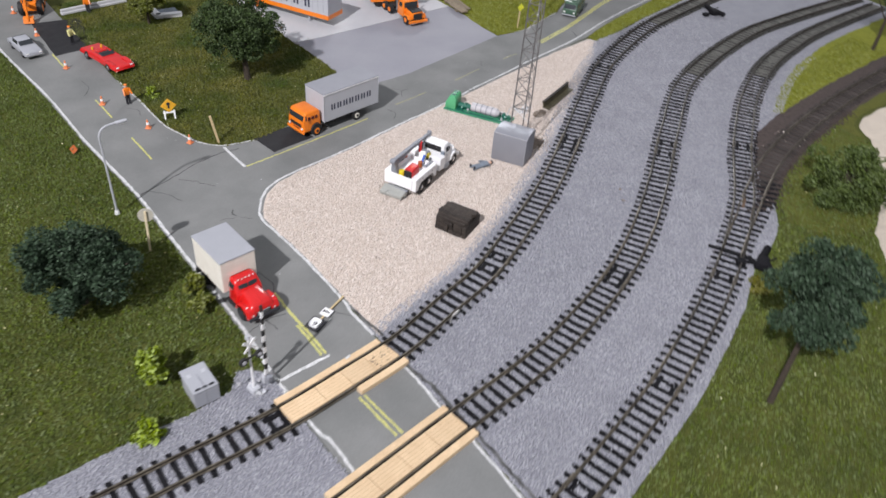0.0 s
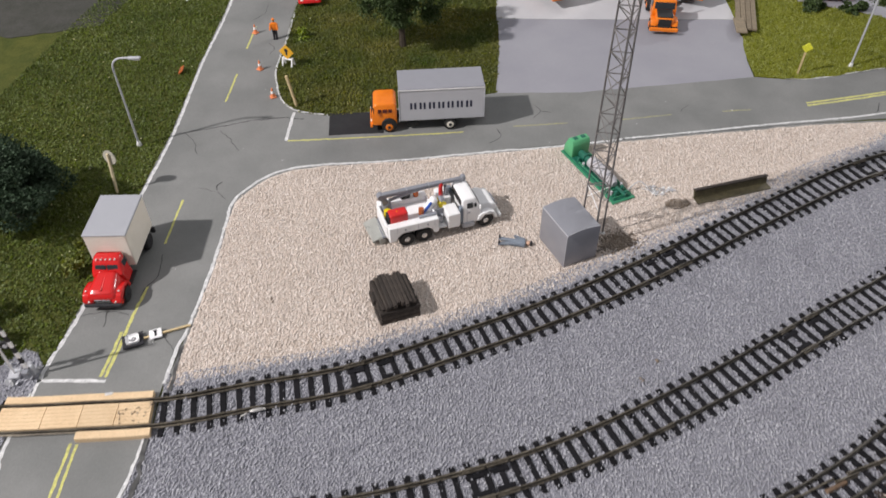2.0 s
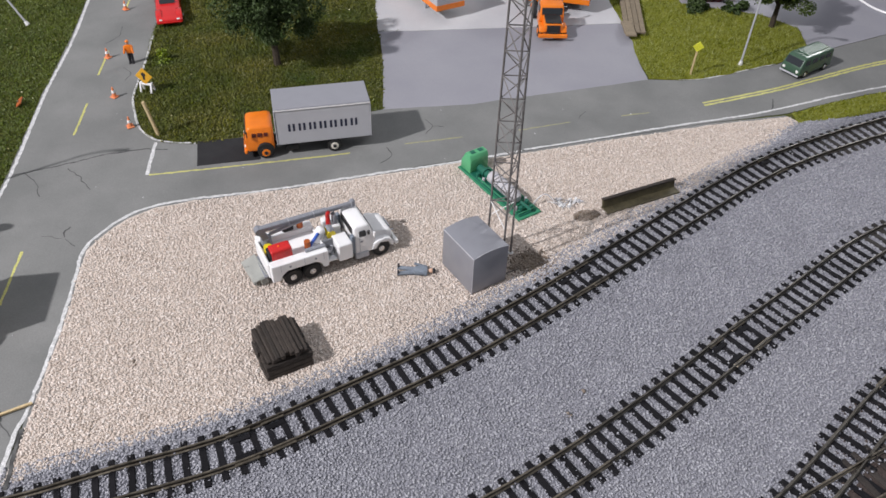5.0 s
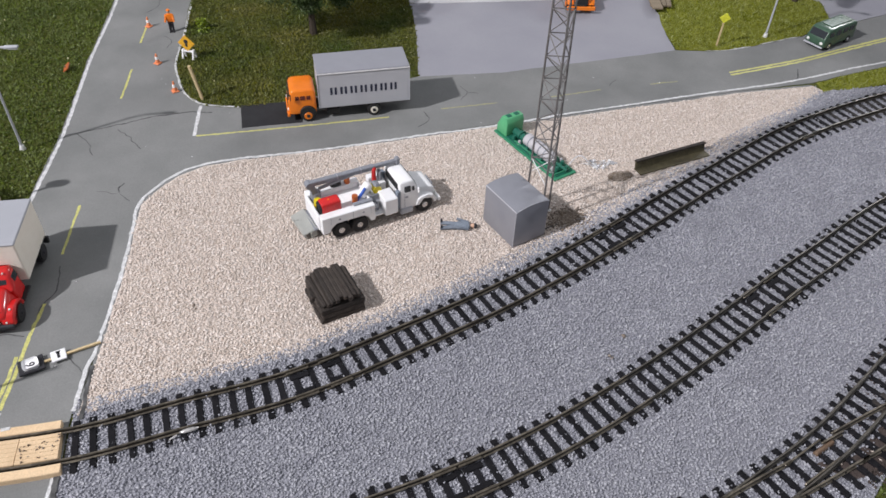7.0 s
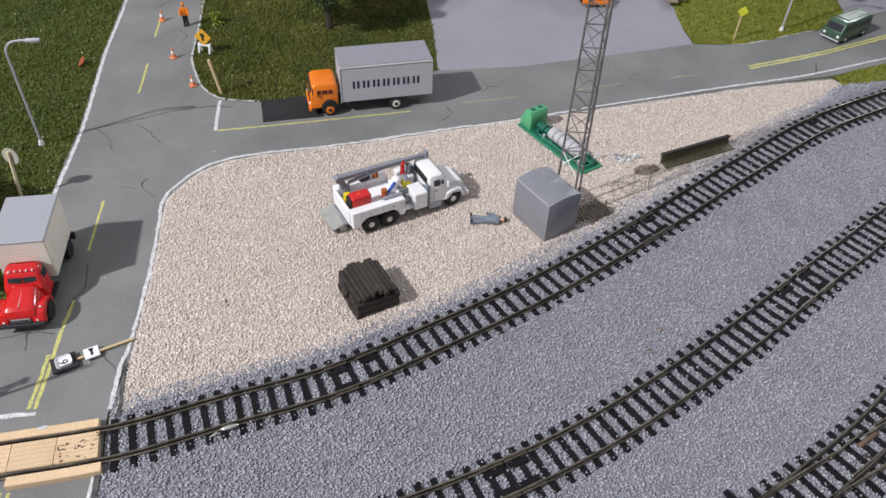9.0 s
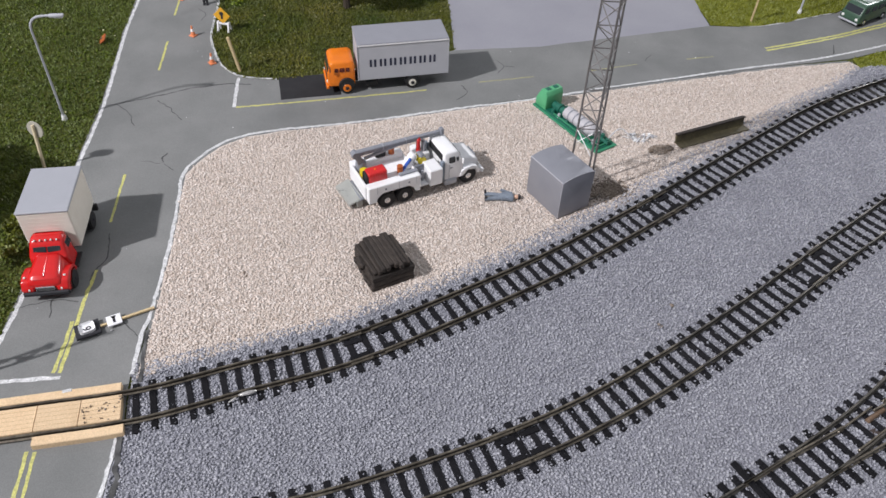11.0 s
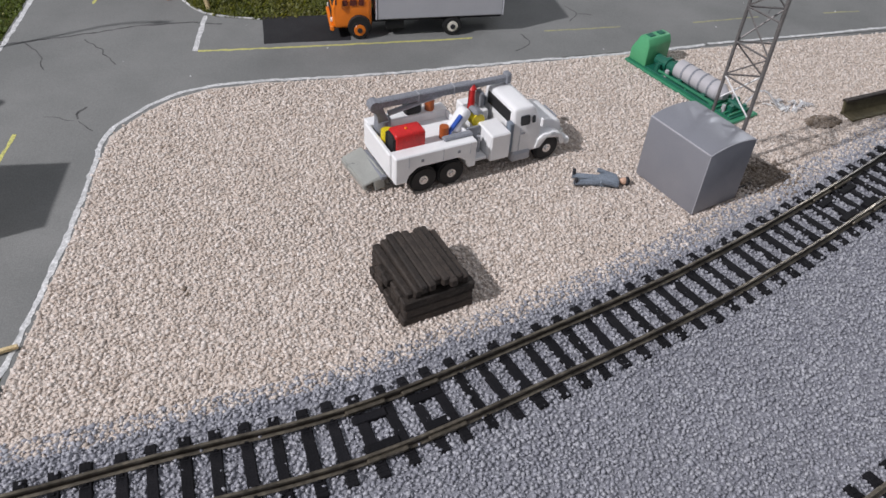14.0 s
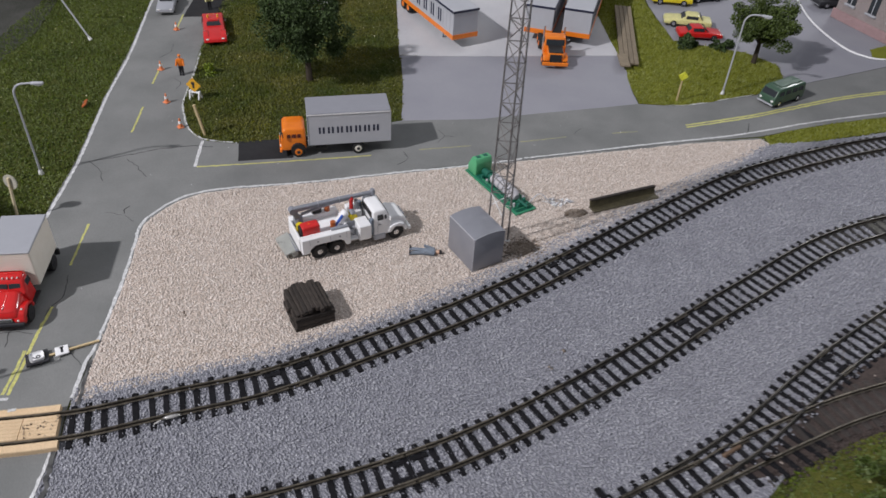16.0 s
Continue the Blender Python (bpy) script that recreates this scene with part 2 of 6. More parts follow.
    grey_l=mat("light_grey_plastic", (0.46, 0.47, 0.50), (0.42, 0.43, 0.46), 0.55, scale=100, fine_amount=0.04),
    grey_d=mat("boom_grey", (0.24, 0.25, 0.28), (0.20, 0.21, 0.23), 0.5, scale=200),
    navy=mat("navy_print", (0.02, 0.025, 0.055), None, 0.5, scale=300),
    black=mat("black_rubber", (0.014, 0.014, 0.015), (0.022, 0.022, 0.023), 0.7, scale=400),
    glass=mat("dark_glazing", (0.03, 0.035, 0.04), None, 0.12, scale=200, fine_amount=0.02),
    chrome=mat("chrome", (0.7, 0.7, 0.7), None, 0.2, metal=1.0, scale=200),
    green=mat("green_plastic", (0.10, 0.40, 0.19), (0.075, 0.34, 0.155), 0.45, scale=150, fine_amount=0.06),
    green_m=mat("mid_green_plastic", (0.035, 0.24, 0.125), (0.02, 0.17, 0.09), 0.45, scale=150, fine_amount=0.1),
    green_d=mat("deep_green_plastic", (0.012, 0.13, 0.085), (0.009, 0.10, 0.065), 0.45, scale=150),
    green_v=mat("dark_green_enamel", (0.05, 0.105, 0.066), (0.035, 0.08, 0.05), 0.35, scale=150, coat=0.2),
    pipe=mat("pale_pipe", (0.50, 0.485, 0.50), (0.40, 0.40, 0.43), 0.45, scale=90, fine_amount=0.05),
    olive=mat("olive_iron", (0.115, 0.10, 0.055), (0.06, 0.05, 0.032), 0.6, metal=0.2, scale=250, bump=0.3),
    yellow=mat("yellow_plastic", (0.78, 0.62, 0.02), (0.7, 0.55, 0.02), 0.45, scale=200),
    yellow_p=mat("pale_yellow_paint", (0.72, 0.68, 0.30), None, 0.35, scale=200),
    blue=mat("blue_plastic", (0.03, 0.10, 0.45), None, 0.45, scale=200),
    lens=mat("clear_lens", (0.85, 0.85, 0.82), None, 0.15, scale=200),
    wood=mat("raw_wood", (0.62, 0.49, 0.28), (0.50, 0.38, 0.20), 0.8, scale=500, bump=0.3),
    wood_p=mat("pale_wood", (0.72, 0.62, 0.42), (0.62, 0.51, 0.33), 0.8, scale=500, bump=0.3),
    wood_g=mat("grey_brown_planks", (0.26, 0.21, 0.145), (0.18, 0.145, 0.10), 0.85, scale=300, bump=0.5, rnd=0.2),
    denim=mat("blue_grey_cloth", (0.20, 0.235, 0.28), (0.13, 0.155, 0.19), 0.8, scale=500),
    skin=mat("painted_flesh", (0.6, 0.38, 0.27), None, 0.6, scale=300),
    dark=mat("dark_cloth", (0.025, 0.025, 0.03), None, 0.8, scale=300),
    stone=mat("building_wall", (0.30, 0.26, 0.25), (0.25, 0.21, 0.20), 0.85, scale=150, bump=0.3),
    pink=mat("pinkish_plinth", (0.36, 0.24, 0.24), None, 0.85, scale=150),
    board=mat("plywood_edge", (0.32, 0.22, 0.13), (0.25, 0.17, 0.10), 0.8, scale=30),
)

# ---- drawing helpers, all in millimetres ----


def finish(bm, name, material, smooth=False):
    """A mesh datablock from a bmesh in millimetres."""
    bmesh.ops.scale(bm, vec=(U, U, U), verts=bm.verts)
    me = bpy.data.meshes.new(name)
    bm.to_mesh(me)
    bm.free()
    for m in (material if isinstance(material, (list, tuple)) else [material]):
        me.materials.append(m)
    if smooth:
        me.shade_smooth()
        me.set_sharp_from_angle(angle=radians(35))
    return me


def part(name, bm, material, parent=None, label="", smooth=False):
    ob = new(name, finish(bm, name, material, smooth))
    ob.parent = parent
    return tagged(ob, label)


def thing(name, x, y, z=0.0, rz=0.0, label="", category="", group="", rx=0, ry=0):
    ob = new(name)
    ob.empty_display_size = 0.005
    ob.matrix_basis = pose(x * U, y * U, z * U, rx, ry, rz)
    return tagged(ob, label, category, group)


def turn(rx=0, ry=0, rz=0):
    return Euler([radians(a) for a in (rx, ry, rz)]).to_matrix().to_4x4()


def bx(bm, c, s, bev=0.0, rot=(0, 0, 0), top=None, seg=1, mi=0):
    """A box of size s about c; top: the top's size as a share of the bottom's."""
    vs = bmesh.ops.create_cube(bm, size=1.0)["verts"]
    for v in vs:
        v.co = Vector((v.co.x * s[0], v.co.y * s[1], v.co.z * s[2]))
        if top and v.co.z > 0:
            v.co.x *= top[0]
            v.co.y *= top[1]
    fs = {f for v in vs for f in v.link_faces}
    for f in fs:
        f.material_index = mi
    bmesh.ops.transform(bm, matrix=Matrix.Translation(c) @ turn(*rot), verts=vs)
    if bev:
        es = {e for v in vs for e in v.link_edges}
        bmesh.ops.bevel(bm, geom=list(es), offset=bev, segments=seg, affect="EDGES", profile=0.5, material=mi)
    return bm


def cyl(bm, a, b, r, r2=None, n=12, caps=True, mi=0):
    a, b = Vector(a), Vector(b)
    d = b - a
    res = bmesh.ops.create_cone(bm, cap_ends=caps, segments=n, radius1=r, radius2=r if r2 is None else r2, depth=d.length)
    vs = res["verts"]
    bmesh.ops.transform(bm, matrix=Matrix.Translation((a + b) / 2) @ d.to_track_quat("Z", "Y").to_matrix().to_4x4(), verts=vs)
    for f in {f for v in vs for f in v.link_faces}:
        f.material_index = mi
    return bm


def ball(bm, c, r, n=8, mi=0):
    vs = bmesh.ops.create_uvsphere(bm, u_segments=n, v_segments=max(4, n * 2 // 3), radius=1.0)["verts"]
    r = (r, r, r) if isinstance(r, (int, float)) else r
    for v in vs:
        v.co = Vector((v.co.x * r[0] + c[0], v.co.y * r[1] + c[1], v.co.z * r[2] + c[2]))
    for f in {f for v in vs for f in v.link_faces}:
        f.material_index = mi
    return bm


def side(bm, pts, y0, y1, bev=0.0, seg=2, tumble=0.0, zmid=0.0, zt=1.0):
    """A body from its side outline (x, z), drawn out across y0..y1; above zmid the sides lean in by tumble."""
    lo = [bm.verts.new((x, y0, z)) for x, z in pts]
    hi = [bm.verts.new((x, y1, z)) for x, z in pts]
    fs = [bm.faces.new(lo), bm.faces.new(hi[::-1])]
    k = len(pts)
    fs += [bm.faces.new((lo[i], hi[i], hi[(i + 1) % k], lo[(i + 1) % k])) for i in range(k)]
    bmesh.ops.recalc_face_normals(bm, faces=fs)
    if tumble:
        ym = (y0 + y1) / 2
        for v in lo + hi:
            if v.co.z > zmid:
                v.co.y = ym + (v.co.y - ym) * (1 - tumble * (v.co.z - zmid) / zt)
    if bev:
        es = {e for f in fs for e in f.edges}
        bmesh.ops.bevel(bm, geom=list(es), offset=bev, segments=seg, affect="EDGES", profile=0.5)
    return bm


def B():
    return bmesh.new()


def spline(ctrl, step=2.0):
    """Points at even steps along a smooth curve through a few control points."""
    P = [np.array(p, float) for p in ctrl]
    P = [2 * P[0] - P[1]] + P + [2 * P[-1] - P[-2]]
    out = []
    for i in range(1, len(P) - 2):
        p0, p1, p2, p3 = P[i - 1:i + 3]
        for s in np.linspace(0, 1, 30, endpoint=False):
            out.append(0.5 * (2 * p1 + (p2 - p0) * s + (2 * p0 - 5 * p1 + 4 * p2 - p3) * s * s + (3 * p1 - p0 - 3 * p2 + p3) * s ** 3))
    out = np.array(out + [P[-2]])
    d = np.r_[0, np.cumsum(np.linalg.norm(np.diff(out, axis=0), axis=1))]
    s = np.arange(0, d[-1], step)
    return np.stack([np.interp(s, d, out[:, k]) for k in range(out.shape[1])], 1)


def normals(p):
    t = np.gradient(p, axis=0)
    t /= np.linalg.norm(t, axis=1)[:, None]
    return t, np.stack([-t[:, 1], t[:, 0]], 1)


def sweep(bm, p, prof, off=0.0, mi=0, second=()):
    """Draws the outline prof (across, up) along the flat curve p, off units to its left; second: edges in the second material."""
    t, n = normals(p)
    rows = [[bm.verts.new((*(p[i] + n[i] * (off + a)), z)) for a, z in prof] for i in range(len(p))]
    k = len(prof)
    for a, b in zip(rows, rows[1:]):
        for j in range(k):
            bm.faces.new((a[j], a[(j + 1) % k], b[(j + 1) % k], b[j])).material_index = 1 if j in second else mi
    bm.faces.new(rows[0][::-1]).material_index = mi
    bm.faces.new(rows[-1]).material_index = mi
    bmesh.ops.recalc_face_normals(bm, faces=bm.faces)
    return bm


def slab(name, outline, z0, z1, material, label, wobble=0.0, step=4.0):
    """A flat piece of the ground with a slightly uneven edge."""
    pts = []
    k = len(outline)
    for i in range(k):
        a, b = np.array(outline[i], float), np.array(outline[(i + 1) % k], float)
        m = max(1, int(np.linalg.norm(b - a) / step))
        for s in range(m):
            q = a + (b - a) * s / m
            w = noise.noise_vector(Vector((q[0] * 0.09, q[1] * 0.09, 1.7)))
            pts.append((q[0] + w[0] * wobble, q[1] + w[1] * wobble))
    bm = B()
    top = [bm.verts.new((x, y, z1)) for x, y in pts]
    low = [bm.verts.new((x, y, z0)) for x, y in pts]
    bm.faces.new(top)
    bm.faces.new(low[::-1])
    for i in range(len(pts)):
        bm.faces.new((top[i], low[i], low[(i + 1) % len(pts)], top[(i + 1) % len(pts)]))
    bmesh.ops.recalc_face_normals(bm, faces=bm.faces)
    ob = part(name, bm, material)
    return tagged(ob, label, "ground", kind="structure")


def ribbon(name, ctrl, width, material, label, z=0.36, jitter=0.32, curve=True, thick=0.12, category="road marking"):
    """A hand-painted stripe on the road."""
    p = spline(ctrl, 2.0) if curve and len(ctrl) > 2 else np.array([np.array(ctrl[0]) + (np.array(ctrl[-1]) - np.array(ctrl[0])) * s for s in np.linspace(0, 1, max(3, int(np.hypot(*(np.array(ctrl[-1]) - np.array(ctrl[0]))) / 2.5)))])
    t, n = normals(p)
    bm = B()
    L = []
    for i, q in enumerate(p):
        a = noise.noise(Vector((q[0] * 0.25, q[1] * 0.25, 3.1))) * jitter * 1.6
        w = width / 2 * (1 + 0.5 * noise.noise(Vector((q[0] * 0.4, q[1] * 0.4, 9.3))))
        l, r = q + n[i] * (a + w), q + n[i] * (a - w)
        L.append([bm.verts.new((*l, z)), bm.verts.new((*r, z)), bm.verts.new((*r, z - thick)), bm.verts.new((*l, z - thick))])
    for a, b in zip(L, L[1:]):
        for j in range(4):
            bm.faces.new((a[j], a[(j + 1) % 4], b[(j + 1) % 4], b[j]))
    bm.faces.new(L[0])
    bm.faces.new(L[-1][::-1])
    bmesh.ops.recalc_face_normals(bm, faces=bm.faces)
    return tagged(part(name, bm, material), label, category, kind="structure")


def inside(x, y, poly):
    p = np.array(poly, float)
    r = np.zeros(len(x), bool)
    j = len(p) - 1
    for i in range(len(p)):
        c = ((p[i, 1] > y) != (p[j, 1] > y)) & (x < (p[j, 0] - p[i, 0]) * (y - p[i, 1]) / (p[j, 1] - p[i, 1] + 1e-12) + p[i, 0])
        r ^= c
        j = i
    return r


OCT_V = np.array([(1, 0, 0), (-1, 0, 0), (0, 1, 0), (0, -1, 0), (0, 0, 1), (0, 0, -1)], float)
OCT_F = np.array([(0, 2, 4), (2, 1, 4), (1, 3, 4), (3, 0, 4), (2, 0, 5), (1, 2, 5), (3, 1, 5), (0, 3, 5)])
rng = np.random.default_rng(7)


def mesh_from(name, V, F, material):
    me = bpy.data.meshes.new(name)
    me.vertices.add(len(V))
    me.vertices.foreach_set("co", (V * U).astype(np.float32).ravel())
    k = F.shape[1]
    me.loops.add(F.size)
    me.loops.foreach_set("vertex_index", F.astype(np.int32).ravel())
    me.polygons.add(len(F))
    me.polygons.foreach_set("loop_start", np.arange(0, F.size, k, dtype=np.int32))
    me.polygons.foreach_set("loop_total", np.full(len(F), k, np.int32))
    me.materials.append(material)
    me.update(calc_edges=True)
    return me


def grains(name, x, y, size, material, label, category, z=0.0, flat=0.9, lift=(-0.25, 0.5)):
    """Loose stones: one small eight-sided chip each, turned and stretched at random."""
    n = len(x)
    s = size * rng.uniform(0.6, 1.3, (n, 1, 1)) * rng.uniform(0.6, 1.55, (n, 1, 3))
    V = OCT_V[None] * s + rng.normal(0, 0.12 * size, (n, 6, 3))
    q = rng.normal(size=(n, 4))
    q /= np.linalg.norm(q, axis=1)[:, None]
    w, a, b, c = q.T
    R = np.stack([1 - 2 * (b * b + c * c), 2 * (a * b - c * w), 2 * (a * c + b * w), 2 * (a * b + c * w), 1 - 2 * (a * a + c * c), 2 * (b * c - a * w),
                  2 * (a * c - b * w), 2 * (b * c + a * w), 1 - 2 * (a * a + b * b)], 1).reshape(n, 3, 3)
    V = np.einsum("nij,nkj->nki", R, V)
    V[:, :, 2] *= flat
    V += np.stack([x, y, np.full(n, z) + rng.uniform(*lift, n) * size], 1)[:, None]
    F = OCT_F[None] + 6 * np.arange(n)[:, None, None]
    ob = new(name, mesh_from(name, V.reshape(-1, 3), F.reshape(-1, 3), material))
    return tagged(ob, label, category, kind="stuff")


def blades(name, x, y, h, w, material, label, z=0.0):
    """Short grass fibres: one leaning sliver each."""
    n = len(x)
    a = rng.uniform(0, 2 * np.pi, n)
    hh = h * rng.uniform(0.5, 1.4, n)
    ww = w * rng.uniform(0.6, 1.3, n)
    lean = rng.normal(0, 0.6, (n, 2)) * hh[:, None]
    base = np.stack([x, y, np.full(n, z)], 1)
    d = np.stack([np.cos(a) * ww, np.sin(a) * ww, 0 * a], 1)
    tip = base + np.stack([lean[:, 0], lean[:, 1], hh], 1)
    V = np.stack([base - d, base + d, tip], 1).reshape(-1, 3)
    F = np.arange(3 * n).reshape(-1, 3)
    ob = new(name, mesh_from(name, V, F, material))
    return tagged(ob, label, "grass", kind="stuff")

# ---- the ground of the layout ----
GX0, GX1, GY0, GY1 = -640, 900, -440, 1200
bm = bx(B(), ((GX0 + GX1) / 2, (GY0 + GY1) / 2, -12.2), (GX1 - GX0, GY1 - GY0, 24))
tagged(part("ground", bm, M["turf"]), "dark green flocked turf over the layout board", "ground", kind="structure")

ROAD = [(-148, -420), (-157, -139), (-162, -106), (-165, -64), (-169, -12), (-180, 91), (-187, 158), (-203, 251), (-215, 342), (-237, 464), (-262, 640),
        (-300, 900), (-340, 1200), (-240, 1200), (-205, 900), (-180, 640), (-163, 464), (-153, 349), (-145, 300), (-139, 255), (-133, 235), (-123, 212), (-112, 199), (-101, 194), (-79, 193),
        (-40, 206), (10, 229), (41, 242), (105, 252), (176, 274), (241, 294), (265, 294), (288, 298), (319, 311), (351, 324), (407, 354), (500, 400), (640, 460), (900, 560), (900, 440),
        (640, 356), (560, 332), (475, 303), (405, 280), (370, 266), (334, 250), (270, 234), (227, 221), (188, 210), (143, 196), (51, 169), (-7, 151), (-41, 142), (-67, 136), (-89, 128), (-103, 117),
        (-112, 102), (-116, 89), (-113, 66), (-109, 40), (-107, 21), (-104, -11), (-101, -40), (-101, -57), (-98, -72), (-95, -86), (-94, -107), (-93, -126), (-90, -161), (-84, -420)]
slab("road", ROAD, -0.3, 0.3, M["asphalt"], "grey painted asphalt road with hand-drawn lines", 0.6)
LOT = [(41, 242), (105, 252), (176, 274), (241, 294), (239, 320), (241, 355), (238.5, 391), (141, 377), (56, 366), (29, 364), (32, 350), (37, 306)]
slab("pavement", LOT, -0.3, 0.22, M["lot"], "smooth grey concrete truck yard beside the road", 0.5)
LOTF = [(29, 364.5), (56, 366.5), (141, 377.5), (238.5, 391.5), (236.5, 408.5), (232, 470), (226, 560), (214, 760), (-40, 760), (5, 560), (15, 500)]
slab("pavement", LOTF, -0.3, 0.22, M["lot_pale"], "pale worn concrete apron under the parked trailers", 0.8)
PARK = [(351.5, 324.5), (407, 355), (500, 401), (640, 461), (900, 561), (900, 900), (285, 900), (292, 520), (300, 436), (368, 416), (392, 390), (386, 350)]
slab("pavement", PARK, -0.3, 0.2, M["lot"], "grey paved car park behind the grass verge", 0.6)
YARD = [(-100, -56), (-100.5, -34), (-103.5, -11), (-106.5, 21), (-108.5, 40), (-112.5, 66), (-115.5, 89), (-111.5, 101.5), (-102.5, 116.5), (-89, 127.5), (-67, 135.5), (-41, 141.5), (-7, 150.5), (51, 168.5),
        (143, 195.5), (188, 209.5), (227, 220.5), (270, 233.5), (331, 247), (338, 238), (304.5, 203.5), (229.5, 143.5), (154, 84), (91.5, 37.5), (36, 4.5), (-12, -22), (-57, -40), (-90, -53)]
slab("road", YARD, -0.3, 0.22, M["asphalt"], "grey painted board showing along the yard's edge", 0.6)
YARD = [(x + 1.8, y - 1.8) if i < 19 else (x, y) for i, (x, y) in enumerate(YARD)]
slab("ground", YARD, -0.2, 0.26, M["gravel"], "beige crushed stone yard bed", 1.0)
# centre lines of the tracks
T1 = spline([(-620, -150), (-420, -118), (-300, -102), (-235, -95), (-205, -92.5), (-170, -89), (-130, -81), (-91, -72), (-52, -57), (-5.9, -39.2), (42.2, -11.3), (95.5, 22.7), (157, 69.2), (231.9, 130.4), (306.3, 186.1), (406, 236), (490, 263), (620, 294), (800, 320)], 2.0)
T2 = spline([(-620, -230), (-420, -196), (-300, -180), (-220, -166), (-157, -152), (-89.1, -136.6), (-38.2, -125.9), (5.3, -113.1), (66.9, -87.7), (121.6, -56.8), (184.4, -11.9), (263.4, 51.1), (358.9, 119.1), (505.7, 174), (619.9, 192), (799.9, 206)], 2.0)
T3 = spline([(-420, -300), (-250, -258), (-120, -220), (-49.9, -200.3), (18.6, -177.5), (63.6, -158.5), (104.7, -139.4), (148.2, -116.3), (190.3, -90.5), (235.1, -58.8), (292, -8.8), (335.7, 25.4), (388.5, 63.1), (462, 103), (531, 128), (620, 150), (800, 175)], 2.0)
T4 = spline([(147.5, -115), (186, -92.5), (222, -73), (262, -51.5), (300, -33), (353, -14), (426, 5.6), (520, 24), (700, 50)], 2.0)


def along(p, x0, x1, off):
    _, n = normals(p)
    k = (p[:, 0] >= x0) & (p[:, 0] <= x1)
    return [tuple(q) for q in (p[k] + n[k] * off)[::12]]


BAL = [(-99.5, -58), (-94.5, -86), (-93, -126), (-89, -161), (-83, -420), (-60, -330)] + along(T3, -60, 140, -20) + [(163, -128), (181, -119), (199, -114), (214, -107), (228, -98), (238, -89), (262, -64), (300, -20)] + along(T3, 330, 360, -24) + along(T3, 372, 790, -34) \
    + [(800, 360), (640, 318), (528, 292), (444, 268), (380, 247), (336, 238)] + along(T1, -98, 328, 24)[::-1]
slab("ground", BAL, -0.3, 0.15, M["ballast"], "grey ballast bed of the three tracks", 1.2)
BALL = [(-165.0, -64), (-167.5, -54), (-176, -46), (-183, -45), (-190, -57), (-215, -62), (-242, -64), (-300, -72), (-620, -118), (-620, -420), (-149, -420), (-157.5, -139), (-162.5, -106)]
slab("ground", BALL, -0.3, 0.15, M["ballast"], "grey ballast bed beyond the road crossing", 1.2)
DIRT = [(221, -72)] + along(T3, 232, 334, -10) + along(T4, 372, 690, 29) + along(T4, 246, 690, -17)[::-1] + [(232, -80)]
slab("ground", DIRT, -0.3, 0.22, M["dirt"], "dark brown dirt bed of the branch track", 1.6)
VERGE = [(337, 237), (380, 248), (444, 269), (528, 293), (640, 319), (800, 361), (900, 440), (640, 355), (560, 331), (475, 302), (405, 279), (370, 265), (337, 250)]
slab("ground", VERGE, -0.3, 0.4, M["turf_y"], "yellow-green flocked verge between road and track", 1.5)
VERGE2 = [(242, 296), (265, 295), (288, 299), (319, 312), (350, 325), (385, 351), (391, 390), (367, 415), (299, 435), (290, 520), (284, 900), (214, 760), (226, 561), (232, 470), (237, 408), (241, 355), (239, 320)]
slab("ground", VERGE2, -0.3, 0.4, M["turf_y"], "yellow-green flocked verge beside the truck yard", 1.5)
BANK = along(T4, 262, 690, -14) + [(690, 20), (520, -8), (462, -13), (436, -24), (424, -44), (380, -84), (352, -104), (312, -124), (288, -137), (262, -130), (244, -110), (240, -96), (252, -84)]
slab("ground", BANK, -0.3, 0.2, M["turf_m"], "olive-green turf bank below the branch track", 3.0)
SAND = [(560, -6), (520, -12), (462, -17), (438, -28), (426, -48), (382, -88), (354, -108), (314, -128), (290, -141), (262, -170), (290, -215), (360, -210), (450, -160), (540, -90), (575, -40)]
slab("ground", SAND, -0.3, 0.25, M["sand"], "pale sandy dirt clearing behind the tree", 2.0)
upper, lower = along(T3, 330, 790, -25), along(T4, 330, 690, 27)
WEDGE = [p for p in upper if p[1] > np.interp(p[0], *zip(*lower)) + 1.5] + [(800, 92)] + [p for p in lower if p[1] < np.interp(p[0], *zip(*upper)) - 1.5][::-1]
slab("ground", WEDGE, -0.3, 0.3, M["turf_y"], "yellow-green turf between main and branch track", 2.0)
slab("ground", [(-316, 300), (-312, 366), (-327, 450), (-346, 540), (-380, 640), (-520, 700), (-520, 280), (-380, 270)], -0.3, 0.25, M["dirt_g"], "dark grey dirt lot across the road", 2.0)
slab("ground", [(495, 418), (520, 414), (640, 462), (640, 520), (500, 440)], 0.2, 0.6, M["turf_y"], "narrow grass strip before the stone building", 1.0)

# ---- road paint ----
W, Y = M["white_line"], M["yellow_line"]
ribbon("road_line", [(-152, -330), (-155, -139), (-160, -106), (-163.5, -84)], 1.7, W, "worn white edge line near the tracks")
ribbon("road_line", [(-164, -75), (-166, -50), (-167, -12), (-178, 91), (-185, 158), (-201, 251), (-213, 342), (-235, 464), (-260, 640)], 2.1, W, "white edge line along the turf")
ribbon("road_line", [(-100.5, -55), (-103, -34), (-103, -18), (-106, 21), (-108.5, 40), (-112.5, 66), (-115.5, 86), (-111.5, 101), (-102.5, 116), (-89, 127), (-67, 135), (-41, 141), (-7, 150), (51, 168), (70, 173), (108, 184.5), (138, 195)], 1.8, W, "uneven white edge line along the gravel yard", jitter=0.5)
